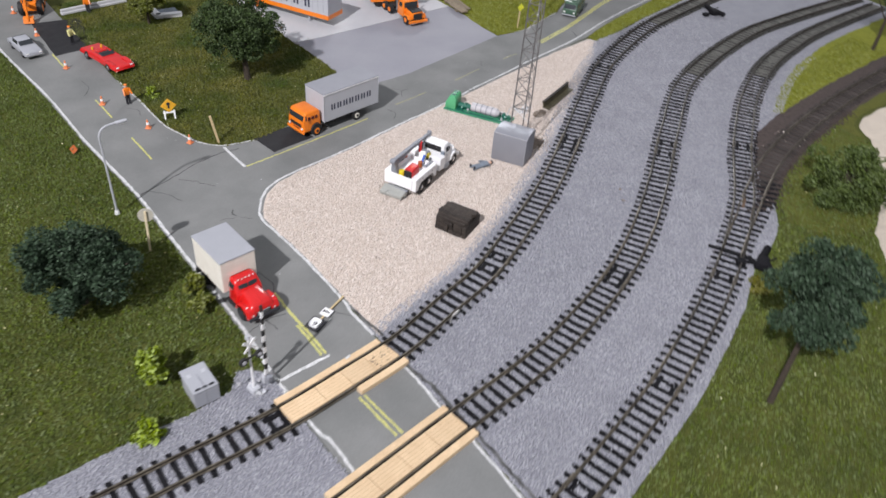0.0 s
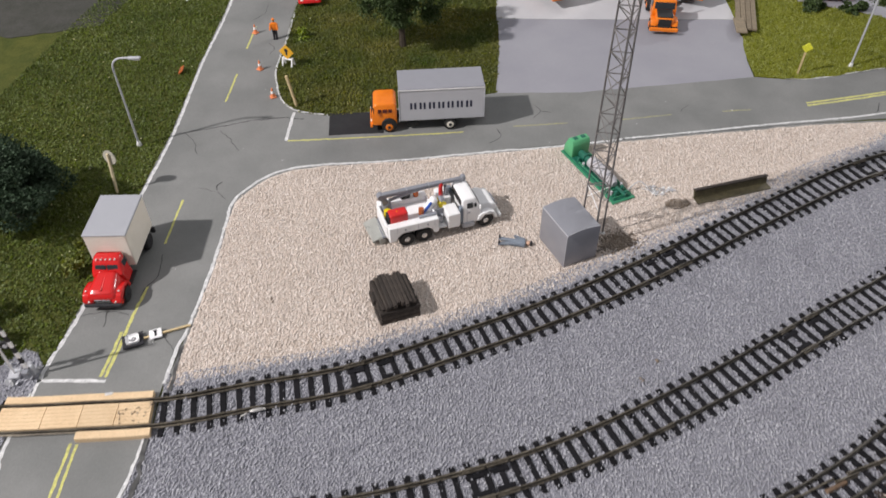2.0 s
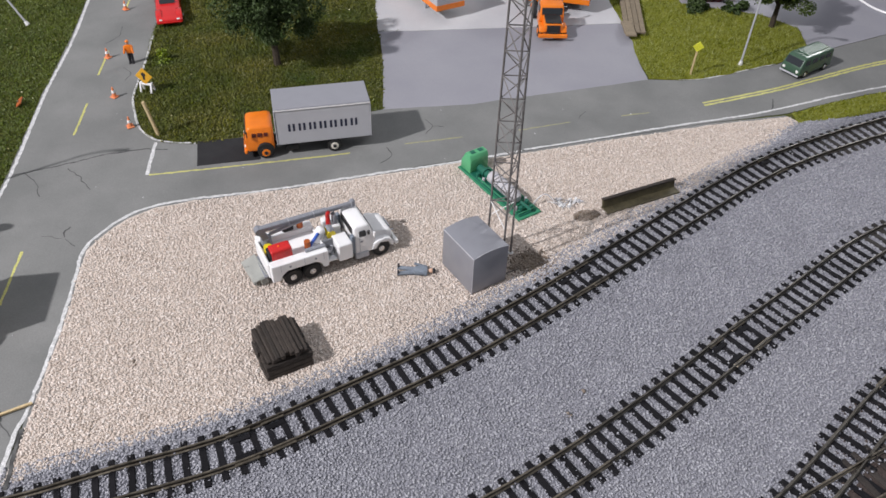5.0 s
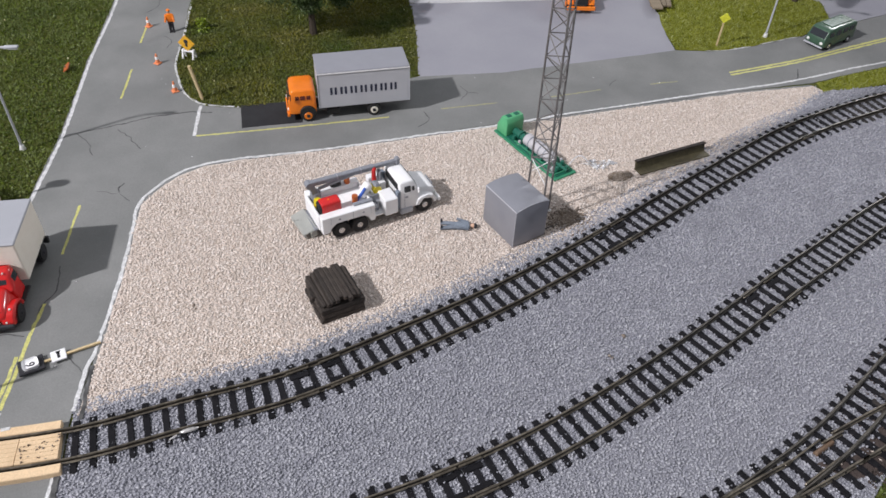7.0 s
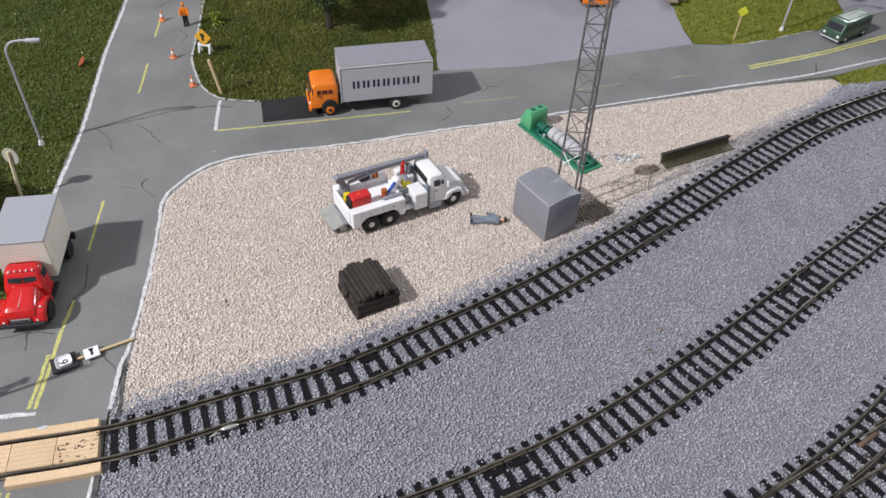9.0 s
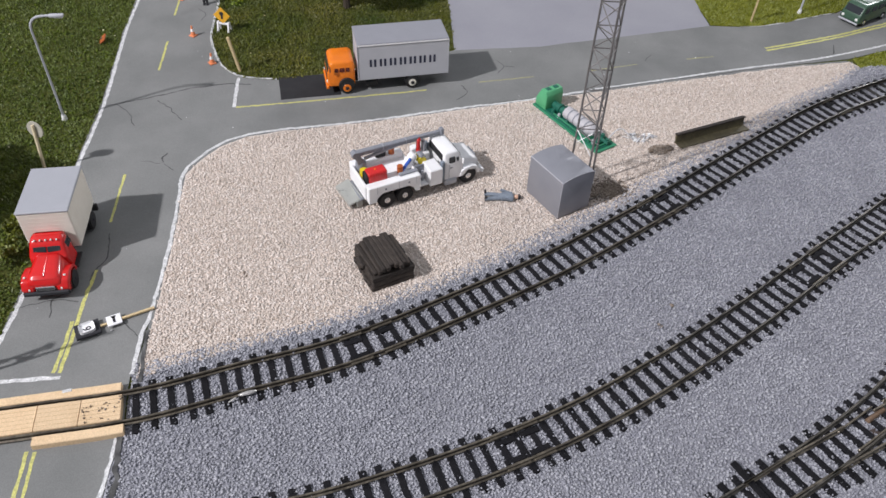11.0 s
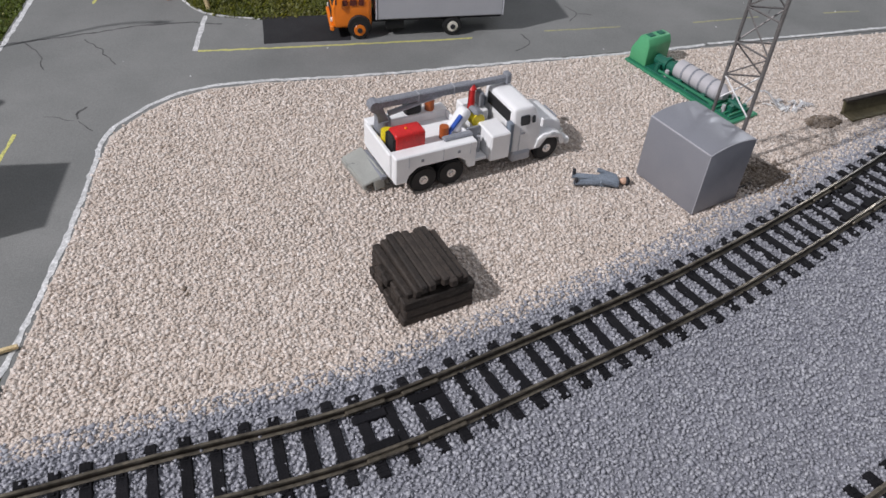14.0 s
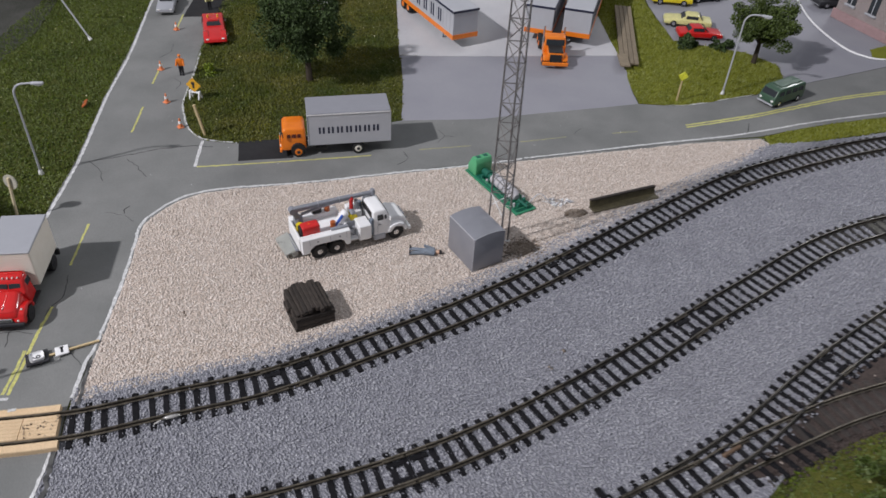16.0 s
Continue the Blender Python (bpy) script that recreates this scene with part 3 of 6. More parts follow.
ribbon("road_line", [(138, 195.5), (194.8, 213.0), (225.6, 223.0), (257, 232.6), (288, 241.5), (317, 251), (352, 265), (378, 276), (440, 298), (520, 322)], 1.7, W, "faint white edge line along the gravel yard")
ribbon("road_line", [(-97, -84), (-95, -107), (-94.5, -126), (-91.5, -150), (-88, -230)], 1.5, W, "white edge line between the tracks")
ribbon("road_line", [(-152, 349), (-144.5, 300), (-139, 255), (-133, 235), (-123, 213), (-112, 200.5), (-101, 195.5), (-80, 194)], 1.5, W, "white line round the turf corner")
ribbon("road_line", [(265, 295.5), (288, 299), (319, 312), (351, 325.5)], 1.3, W, "white edge line along the verge")
ribbon("road_line", [(-166, -63), (-131, -58)], 2.0, W, "white stop line before the crossing", curve=False)
ribbon("road_line", [(-106, 194), (-101.5, 158)], 2.2, W, "white stop line at the junction", curve=False)
ribbon("road_line", [(-120.5, -67), (-114, -65.5)], 2.4, W, "short white paint dab at the crossing", curve=False)
ribbon("road_line", [(-100, 158), (-38, 172), (24, 187)], 1.3, Y, "yellow centre line", curve=True)
for a, b in (((58, 199), (97, 209)), ((136, 219), (173, 231)), ((211, 241), (232, 246)), ((-173, 280), (-178, 318)), ((-162, 200), (-167, 240)), ((-143, 44), (-148.5, 85)), ((-188, 392), (-193, 430)), ((-127.2, -95), (-121.5, -128)), ((-130.6, -95), (-125, -128))):
    worn = a[0] > 50
    ribbon("road_line", [a, b], 1.1 if worn else 1.4, M["yellow_worn"] if worn else Y, "worn yellow centre line dash" if worn else "yellow centre line dash", curve=False)
ribbon("road_line", [(-138, 8), (-136.8, -12), (-134.2, -34), (-132.2, -57)], 1.7, Y, "yellow centre line")
ribbon("road_line", [(-137.6, -26), (-136.2, -38), (-135.0, -57)], 1.6, Y, "yellow centre line")
for o in (0, 3.4):
    ribbon("road_line", [(275, 258 + o), (334, 281 + o), (376, 301 + o), (437, 329 + o), (520, 357 + o), (700, 420 + o)], 1.8, Y, "double yellow centre line")
CR = M["crack"]
for pts, w in (([(-187, 153), (-160, 165), (-135, 178), (-112, 186), (-95, 186)], 1.3), ([(-178, 158), (-166, 148), (-158, 132)], 0.8), ([(-152, 163), (-140, 152), (-130, 140)], 0.8),
               ([(-143, 98), (-136, 97.5), (-130, 96)], 0.45), ([(-130.5, 107), (-131.6, 101), (-129.6, 96)], 1.2), ([(-129.6, 96), (-125, 93), (-121, 90)], 0.6),
               ([(-141, 35), (-136, 18), (-139, 6), (-137, -8)], 0.9), ([(-166, -19), (-152, -13), (-138, -14)], 0.8), ([(-152, -13), (-149, -24)], 0.8), ([(-147, -8), (-152, -13)], 0.7),
               ([(43, 176), (50, 185), (46, 195)], 0.8), ([(72, 212), (76, 222), (71, 230)], 0.7), ([(76, 222), (84, 221)], 0.7), ([(-184, 330), (-178, 345), (-181, 362)], 0.8),
               ([(-101.5, -30), (-99.6, -38), (-98.6, -47), (-96.3, -55), (-94.8, -61)], 1.7), ([(-116, -24), (-106, -32), (-99, -40)], 0.7), ([(-95.4, -87), (-93.3, -98), (-90.6, -108), (-89.4, -126), (-88, -138)], 2.2), ([(-87, -150), (-84, -200)], 1.8),
               ([(-158, 292), (-150, 284), (-152, 272)], 0.8), ([(180, 236), (186, 246)], 0.7), ([(324.3, 254.5), (327, 262), (330, 270.5)], 1.0)):
    ribbon("road_crack", pts, w if w > 1.5 else w * 0.75, CR, "thin black crack drawn on the asphalt", z=0.75 if w > 1.5 else 0.34, jitter=0.8, curve=True, category="crack")
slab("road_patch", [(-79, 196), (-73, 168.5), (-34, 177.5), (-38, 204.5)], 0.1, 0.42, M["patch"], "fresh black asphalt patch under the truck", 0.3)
slab("road_patch", [(-191, 424), (-157, 431), (-155, 462), (-150, 512), (-198, 514)], 0.1, 0.42, M["patch"], "fresh black asphalt patch at the road works", 0.5)

# ---- tracks ----
RAIL = [(-0.34, 3.85), (0.34, 3.85), (0.43, 3.72), (0.43, 3.15), (0.16, 2.9), (0.16, 1.85), (0.95, 1.6), (0.95, 1.38), (-0.95, 1.38), (-0.95, 1.6), (-0.16, 1.85), (-0.16, 2.9), (-0.43, 3.15), (-0.43, 3.72)]
# profile edges in the dark brown material: the web and the head's underside
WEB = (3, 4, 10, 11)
GAUGE = 7.7


def tie_mesh(length, width=3.0, material=None):
    """A moulded tie: body with chamfered ends, a plate and two spike heads under each rail, a lug outside it."""
    bm = B()
    bx(bm, (0, 0, 0.3), (width, length, 2.0), 0.22, top=(0.93, 0.98))
    for f in [f for f in bm.faces if f.normal.z < -0.9]:
        bm.faces.remove(f)
    for y in (-GAUGE, GAUGE):
        s = 1 if y > 0 else -1
        bx(bm, (0, y, 1.34), (width * 0.82, 4.4, 0.22))
        for o, h in ((-1.35, 0.75), (1.35, 0.9)):
            bx(bm, (0.0, y + o, 1.5), (1.0, 0.75, h), 0.0, top=(0.75, 0.8))
        bx(bm, (0, s * (GAUGE + 3.4), 1.3), (width * 0.9, 1.5, 0.3), 0.0, top=(0.8, 0.7))
    return finish(bm, "tie", material or M["tie"])


TIE, TIE_GREY, TIE_OLD = tie_mesh(26.4), tie_mesh(26.4, 3.1, M["tie_grey"]), tie_mesh(27.0, 3.4, M["tie_old"])


def track(p, x0, x1, label, pitch=7.3, joints=(), gap=(), old=False, tie_from=None, stretch=None, grey=330, split=None):
    """A track: two rails and its ties. joints: x of section ends, with doubled, strapped ties."""
    ob = thing("railway_track", 0, 0, label=label, category="track")
    k = (p[:, 0] >= x0) & (p[:, 0] <= x1)
    q = p[k]
    split = x1 if split is None else split
    near, far = q[q[:, 0] < split + 1.5], q[q[:, 0] > split]
    for o in (GAUGE, -GAUGE):
        if len(near) > 1:
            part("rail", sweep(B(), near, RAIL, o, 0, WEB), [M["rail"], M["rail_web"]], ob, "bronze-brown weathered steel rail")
        # beyond split the rails take a darker, rougher material
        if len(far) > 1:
            part("rail", sweep(B(), far, RAIL, o, 0, WEB), [M["rail_dull"], M["rail_web"]], ob, "dull dark rail")
    t, n = normals(q)
    d = np.r_[0, np.cumsum(np.linalg.norm(np.diff(q, axis=0), axis=1))]
    s, i = 3.0, 0
    while s < d[-1]:
        x, y = np.interp(s, d, q[:, 0]), np.interp(s, d, q[:, 1])
        a = math.degrees(math.atan2(np.interp(s, d, t[:, 1]), np.interp(s, d, t[:, 0])))
        if not any(g0 < x < g1 for g0, g1 in gap) and (tie_from is None or x > tie_from):
            tie = new("tie", TIE_OLD if old else TIE_GREY if x > grey + random.uniform(-12, 12) else TIE)
            tie.parent = ob
            off, sc = 0.0, 1.0
            if stretch and stretch[0] < x < stretch[1]:
                f = (x - stretch[0]) / (stretch[1] - stretch[0])
                sc = 1 + 0.62 * f * f + 0.12 * f
                off = -(sc - 1) * 15.2
            m = pose(x * U, y * U, 0, 0, 0, a + random.uniform(-1.2, 1.2)) @ pose(random.uniform(-0.25, 0.25) * U, (off + random.uniform(-0.5, 0.5)) * U, random.uniform(-0.2, 0.1) * U)
            tie.matrix_basis = m @ Matrix.Diagonal((random.uniform(0.92, 1.08), sc, 1, 1))
        s += pitch * random.uniform(0.97, 1.03)
    for xj in joints:
        i = int(np.argmin(abs(q[:, 0] - xj)))
        a = math.degrees(math.atan2(t[i, 1], t[i, 0]))
        for o in (4.6, -4.6):
            bm = bx(B(), (0, 0, 0.2), (9, 2.6, 1.7), 0.2)
            st = part("tie_strap", bm, M["tie"], ob, "black strap between the end ties of a section")
            st.matrix_basis = pose(q[i, 0] * U, q[i, 1] * U, 0.6 * U, 0, 0, a) @ pose(0, o * U, 0)
        for o in (GAUGE, -GAUGE):
            bm = bx(B(), (0, 0, 0), (11, 2.5, 1.5), 0.35)
            st = part("rail_joiner", bm, M["rail"], ob, "pressed metal rail joiner")
            st.matrix_basis = pose(q[i, 0] * U, q[i, 1] * U, 2.1 * U, 0, 0, a) @ pose(0, o * U, 0)
    return ob


jo = thing("solder_joint", -47.0, -65.0, 2.9, 21, "bright blob of solder on the inner rail", "joint")
part("solder", ball(B(), (0, 0, 0), (4.2, 1.1, 0.9), 10), M["joiner"], jo, "", True)
part("wire", cyl(B(), (-5, -0.6, -0.2), (-8.5, -1.4, -1.2), 0.35, n=6), M["joiner"], jo)
track(T1, -560, 780, "curved track with black ties and bronze rails beside the gravel yard", joints=(-178, -3, 12, 153, 165, 300), gap=((-172, -96),), split=160)
track(T2, -560, 780, "curved middle track with black ties and bronze rails", joints=(-178, 65, 77, 226, 240), gap=((-172, -92),), split=150)
track(T3, -380, 780, "curved outer track with black ties and a turnout", joints=(-60, 30, 138, 300), stretch=(168, 262), split=60)
for p_, x0 in ((T1, 440), (T2, 372), (T3, 440)):
    q_ = p_[(p_[:, 0] > x0) & (p_[:, 0] < 780)][::3]
    inf = thing("track_infill", 0, 0, label="grey-olive dust filling a far track up to its ties", category="ballast")
    for a_, b_ in ((-13.2, -8.9), (8.9, 13.2)):
        part("shoulder", sweep(B(), q_, [(a_, 0.1), (a_, 0.5), (b_, 1.2), (b_, 0.1)] if a_ < 0 else [(a_, 0.1), (a_, 1.2), (b_, 0.5), (b_, 0.1)]), M["dirt_g"], inf, "dark dusty shoulder")
    part("dust", sweep(B(), q_, [(-6.7, 0.1), (-6.7, 1.1), (0.0, 1.24), (6.7, 1.1), (6.7, 0.1)]), M["dust"], inf, "grey-olive dust between the rails")
track(T4, 236, 690, "branch track sunk in dark brown dirt", old=True, tie_from=262)
# moving rails and frog of the turnout
tn = thing("track_turnout", 0, 0, label="turnout rails with black frog leaving the outer track", category="turnout")
for o, x0, x1 in ((GAUGE, 160, 212), (-GAUGE, 160, 240), (GAUGE, 228, 240)):
    k = (T4[:, 0] >= x0) & (T4[:, 0] <= x1)
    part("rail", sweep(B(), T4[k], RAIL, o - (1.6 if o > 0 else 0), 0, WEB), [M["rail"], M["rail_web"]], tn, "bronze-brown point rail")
bm = bx(B(), (0, 0, 2.0), (13, 2.6, 1.8), 0.4, top=(0.9, 0.5))
fr = part("frog", bm, M["rust"], tn, "rusty brown frog")
fr.matrix_basis = pose(226.5 * U, -65.5 * U, 0, 0, 0, 33)
for o in (-5.2, 5.2):
    fr2 = part("guard_rail", bx(B(), (0, 0, 2.3), (24, 0.9, 1.8), 0.2), M["rail"], tn)
    fr2.matrix_basis = pose(217 * U, -70.5 * U, 0, 0, 0, 34) @ pose(0, (o - 3) * U, 0)
bar = part("throw_bar", bx(B(), (0, 0, 1.2), (3.0, 34, 1.2), 0.3), M["tie"], tn, "black throw bar across the ties")
bar.matrix_basis = pose(165.5 * U, -105.5 * U, 0.6 * U, 0, 0, 30)

# planks of the two level crossings
STRIP = lambda a, b, z: [(a, 0.0), (a, z - 0.35), (a + 0.3, z), (b - 0.3, z), (b, z - 0.35), (b, 0.0)]


def crossing(p, x0, x1, label, seams, missing):
    ob = thing("level_crossing", 0, 0, label=label, category="crossing")
    fine = lambda a, b: np.stack([np.arange(a, b, 0.5), np.interp(np.arange(a, b, 0.5), p[:, 0], p[:, 1])], 1)
    part("plank", sweep(B(), fine(x0, x1 + 1.2)[::4], STRIP(8.8, 13.0, 3.5)), M["plank"], ob, "long bare wooden outer plank")
    for u, v in ((x0, missing[0]), (missing[1], x1 + 1.6)):
        if v - u < 2:
            continue
        part("plank", sweep(B(), fine(u, v)[::4], STRIP(-13.2, -8.8, 3.4)), M["plank"], ob, "worn wooden outer plank")
    cuts = [x0] + list(seams) + [x1]
    for u, v in zip(cuts, cuts[1:]):
        xs_ = np.linspace(u + 0.15, v - 0.15, 14)
        q = np.stack([xs_, np.interp(xs_, p[:, 0], p[:, 1])], 1)
        part("plank", sweep(B(), q, STRIP(-6.4, 6.5, 3.6)), M["plank"], ob, "bare wooden centre panel between the rails")
        for o in (-4.3, -2.15, 0.0, 2.15, 4.3):
            part("groove", sweep(B(), q, [(o - 0.07, 3.5), (o - 0.07, 3.62), (o + 0.07, 3.62), (o + 0.07, 3.5)]), M["plank_line"], ob)
    part("paint_dab", bx(B(), (-123.6, -67.2, 3.5), (3.8, 1.6, 0.5), 0.15, rot=(0, 0, 17)), M["white_line"], ob, "dab of white road paint") if p is T1 else None
    return ob


crossing(T1, -171, -98.2, "bare basswood plank crossing on the track at the yard", (-149, -131.5, -114.5), (-170.5, -131))
crossing(T2, -171, -91.5, "bare basswood plank crossing on the middle track", (-150, -131, -111), (-160, -152))

# ---- vehicles ----
def wheel(ob, x, y, r, w, rim, n=18, rs=0.56, dark=False):
    s = 1 if y > 0 else -1
    bm = B()
    cyl(bm, (x, y - w / 2, r), (x, y + w / 2, r), r, n=n)
    bmesh.ops.bevel(bm, geom=[e for e in bm.edges if abs(e.verts[0].co.y - e.verts[1].co.y) < 1e-4], offset=r * 0.12, segments=2, affect="EDGES")
    ty = part("wheel", bm, M["black"], ob, "black rubber tyre", True)
    bm = B()
    cyl(bm, (x, y + s * (w / 2 - 0.35), r), (x, y + s * (w / 2 + 0.15), r), r * rs, r * rs * 0.86, n=14)
    cyl(bm, (x, y + s * (w / 2), r), (x, y + s * (w / 2 + 0.6), r), r * 0.22, r * 0.16, n=8)
    part("rim", bm, rim, ty, "painted wheel rim")
    if dark:
        part("hub", cyl(B(), (x, y + s * (w / 2), r), (x, y + s * (w / 2 + 0.7), r), r * 0.26, n=10), M["dark"], ty, "dark hub")


def letters(ob, x0, y, z, h, n, w, gap, material, name="lettering", flip=1, depth=0.12):
    """Plain dark blocks in place of a name on a vehicle's side."""
    for i in range(n):
        cx = x0 + flip * i * (w + gap)
        bm = B()
        for k in (-1, 1):
            bx(bm, (cx + k * w * 0.235, y, z), (w * 0.24, depth, h * 0.94))
        part(name, bm, material, ob, "plain dark blue printed bars")


def cab_over(ob, x0, zf, zr, hw, paint):
    """A short flat-fronted cab whose rear wall stands at x0."""
    bm = side(B(), [(x0, zf), (x0 + 17.5, zf), (x0 + 18.3, zf + 4), (x0 + 18.0, zf + 9.5), (x0 + 16.2, zr - 0.8), (x0 + 14, zr), (x0 + 2.0, zr), (x0, zr - 2)], -hw, hw, 1.5, 3, 0.10, zf + 9, zr - zf - 9)
    c = part("cab", bm, paint, ob, "orange flat-fronted cab", True)
    for s in (1, -1):
        for a, b in ((x0 + 4.2, 2.4), (x0 + 7.9, 3.2), (x0 + 11.6, 2.4)):
            bm = bx(B(), (a + 0.6, s * (hw - 0.36), zf + 12.0), (b, 0.5, 2.8), 0.25, rot=(s * 4.5, 0, 0))
            part("window", bm, M["red_glass"], c, "dark red side window")
        part("mirror", bx(B(), (x0 + 16.5, s * (hw + 1.2), zf + 14), (0.7, 1.4, 4), 0.2), M["black"], ob)
    part("windscreen", bx(B(), (x0 + 17.3, 0, zf + 12.6), (0.6, hw * 1.65, 4.4), 0.2, rot=(0, -14, 0)), M["glass"], c, "dark windscreen")
    part("grille", bx(B(), (x0 + 18.35, 0, zf + 5.5), (0.4, hw * 1.3, 3.2), 0.1), M["black"], c)
    part("bumper", bx(B(), (x0 + 18.4, 0, zf + 0.3), (2.0, hw * 2.05, 2.6), 0.5), paint, ob)
    for s in (1, -1):
        part("headlight", cyl(B(), (x0 + 18.2, s * hw * 0.75, zf + 3.4), (x0 + 19, s * hw * 0.75, zf + 3.4), 1.1), M["lens"], ob, "clear round headlight")
    return c


def delivery_truck():
    ob = thing("delivery_truck", 9, 200.5, 0.4, 193.4, "orange cab-over truck with plain grey box body", "truck")
    bm = bx(B(), (5, 0, 21.9), (60, 25.5, 25.4), 0.5)
    body = part("cargo_box", bm, M["grey_l"], ob, "light grey box body with dark printing", True)
    part("roof", bx(B(), (5, 0, 35.0), (60.6, 26, 1.1), 0.35), M["grey_m"], body, "grey roof panel with pale rim")
    part("roof_rim", bx(B(), (5, 13.0, 34.4), (60.4, 0.5, 0.7)), M["white"], body)
    for x in (-25.2, 35.2):
        part("corner_post", bx(B(), (x, 12.6, 21.9), (0.6, 0.9, 25.3), 0.2), M["grey_l"], body)
    for s in (1, -1):
        letters(body, 5.5 + s * 19.8, s * 12.82, 21.4, 5.6, 7, 6.1, 0.5, M["navy"], flip=-s)
    part("rear_door", bx(B(), (-25.4, 0, 20.5), (0.8, 23, 23), 0.2), M["grey"], body)
    part("chassis", bx(B(), (14, 0, 6.2), (82, 9, 3.2), 0.3), M["black"], ob, "black frame rails")
    part("fuel_tank", cyl(B(), (22, 8.5, 5.5), (30, 8.5, 5.5), 2.6), M["black"], ob)
    cab_over(ob, 37, 5.0, 22.6, 11.0, M["orange"])
    for s in (1, -1):
        arch = B()
        cyl(arch, (43, s * 9.2, 6.0), (43, s * 12.25, 5.8), 5.4, n=20)
        part("wheel_arch", arch, M["black"], ob, "dark wheel arch")
        wheel(ob, 43, s * 10.9, 4.6, 3.6, M["orange"], rs=0.66, dark=True)
        wheel(ob, -1, s * 10.6, 4.6, 4.6, M["cream"], rs=0.62, dark=True)
    return ob


def red_truck():
    ob = thing("box_truck", -160.2, 31, 0.4, -80.3, "red bonneted truck with cream box and grey roof", "truck")
    body = part("cargo_box", bx(B(), (0, 0, 20.4), (35, 24, 23), 0.5), M["cream"], ob, "cream ribbed box body", True)
    for z in np.arange(11, 31, 2.2):
        part("rib", bx(B(), (17.50, 0, z), (0.10, 22.5, 0.35)), M["cream"], body)
        for s in (1, -1):
            part("rib", bx(B(), (0, s * 12.0, z), (34, 0.08, 0.3)), M["cream"], body)
    part("roof", bx(B(), (0, 0, 32.3), (35.6, 24.6, 1.2), 0.4), M["grey"], body, "light grey roof")
    part("chassis", bx(B(), (8, 0, 6.4), (58, 9, 3.4), 0.3), M["black"], ob)
    part("mudguard", bx(B(), (-15, -12, 7), (2, 3, 4), 0.3), M["black"], ob)
    part("mudguard", bx(B(), (-15, 12, 7), (2, 3, 4), 0.3), M["black"], ob)
    cab = part("cab", side(B(), [(17.9, 5), (29, 5), (29.4, 13.2), (28.4, 15.0), (25.6, 20.6), (23.0, 22.0), (19.6, 22.0), (17.9, 20.6)], -9.9, 9.9, 2.3, 4, 0.24, 12, 10), M["red"], ob, "glossy red rounded cab", True)
    for s in (1, -1):
        part("windscreen", bx(B(), (27.2, s * 3.4, 17.3), (0.6, 6.3, 2.9), 0.3, rot=(0, -26, s * 5)), M["glass"], cab, "split dark windscreen")
        part("side_window", bx(B(), (22.4, s * 8.55, 17.3), (5.4, 0.6, 3.8), 0.3, rot=(s * 12, 0, 0)), M["glass"], cab)
        part("wiper", bx(B(), (27.7, s * 3.2, 16.4), (0.2, 4.6, 0.25), rot=(s * 12, -26, 0)), M["chrome"], cab)
    for y in (-6, -3, 0, 3, 6):
        part("roof_light", ball(B(), (25.1, y * 0.85, 21.4), (0.7, 0.4, 0.45)), M["lens"], cab, "small clear roof light")
    part("bonnet", side(B(), [(27.5, 6), (43.4, 6), (44.6, 8), (43.8, 12.4), (41.2, 14.2), (27.5, 16.4)], -9.6, 9.6, 2.6, 4, 0.40, 8, 8), M["red"], ob, "tapered rounded red bonnet", True)
    part("bonnet_ridge", bx(B(), (35.5, 0, 14.9), (14, 1.0, 0.7), 0.3, rot=(0, 7.5, 0)), M["red"], ob)
    gr = part("grille", bx(B(), (44.5, 0, 7.6), (0.8, 9.0, 3.0), 0.4), M["chrome"], ob, "chrome grille bars")
    for z in (6.8, 7.6, 8.4):
        part("grille_slot", bx(B(), (44.95, 0, z), (0.2, 8.0, 0.35)), M["black"], gr)
    part("bumper", bx(B(), (45, 0, 5.2), (1.6, 21, 2.4), 0.5), M["dark"], ob, "dark front bumper")
    for s in (1, -1):
        fm = side(B(), [(27.5, 4.6), (29.6, 9.0), (33, 11.4), (38.5, 12.4), (42.8, 11.2), (45.0, 7.6), (44.4, 4.8), (41.6, 4.8), (40.6, 7.5), (36, 10.2), (31.4, 7.5), (30.6, 4.6)], 5.0 if s > 0 else -10.9, 10.9 if s > 0 else -5.0, 0.9, 3)
        part("front_wing", fm, M["red"], ob, "bulging red front wing", True)
        part("headlight", ball(B(), (44.3, s * 7.3, 7.4), (0.7, 0.9, 0.9), 10), M["lens"], ob, "clear round headlight")
        part("side_light", ball(B(), (40.6, s * 9.0, 12.2), (0.6, 0.6, 0.5)), M["lens"], ob, "small clear light on the wing")
        part("running_board", bx(B(), (23, s * 10, 5), (11, 2.4, 0.9), 0.2), M["black"], ob)
        wheel(ob, 36, s * 9.6, 5.0, 3.2, M["dark"])
        wheel(ob, -7, s * 10.0, 5.2, 4.4, M["dark"])
    return ob


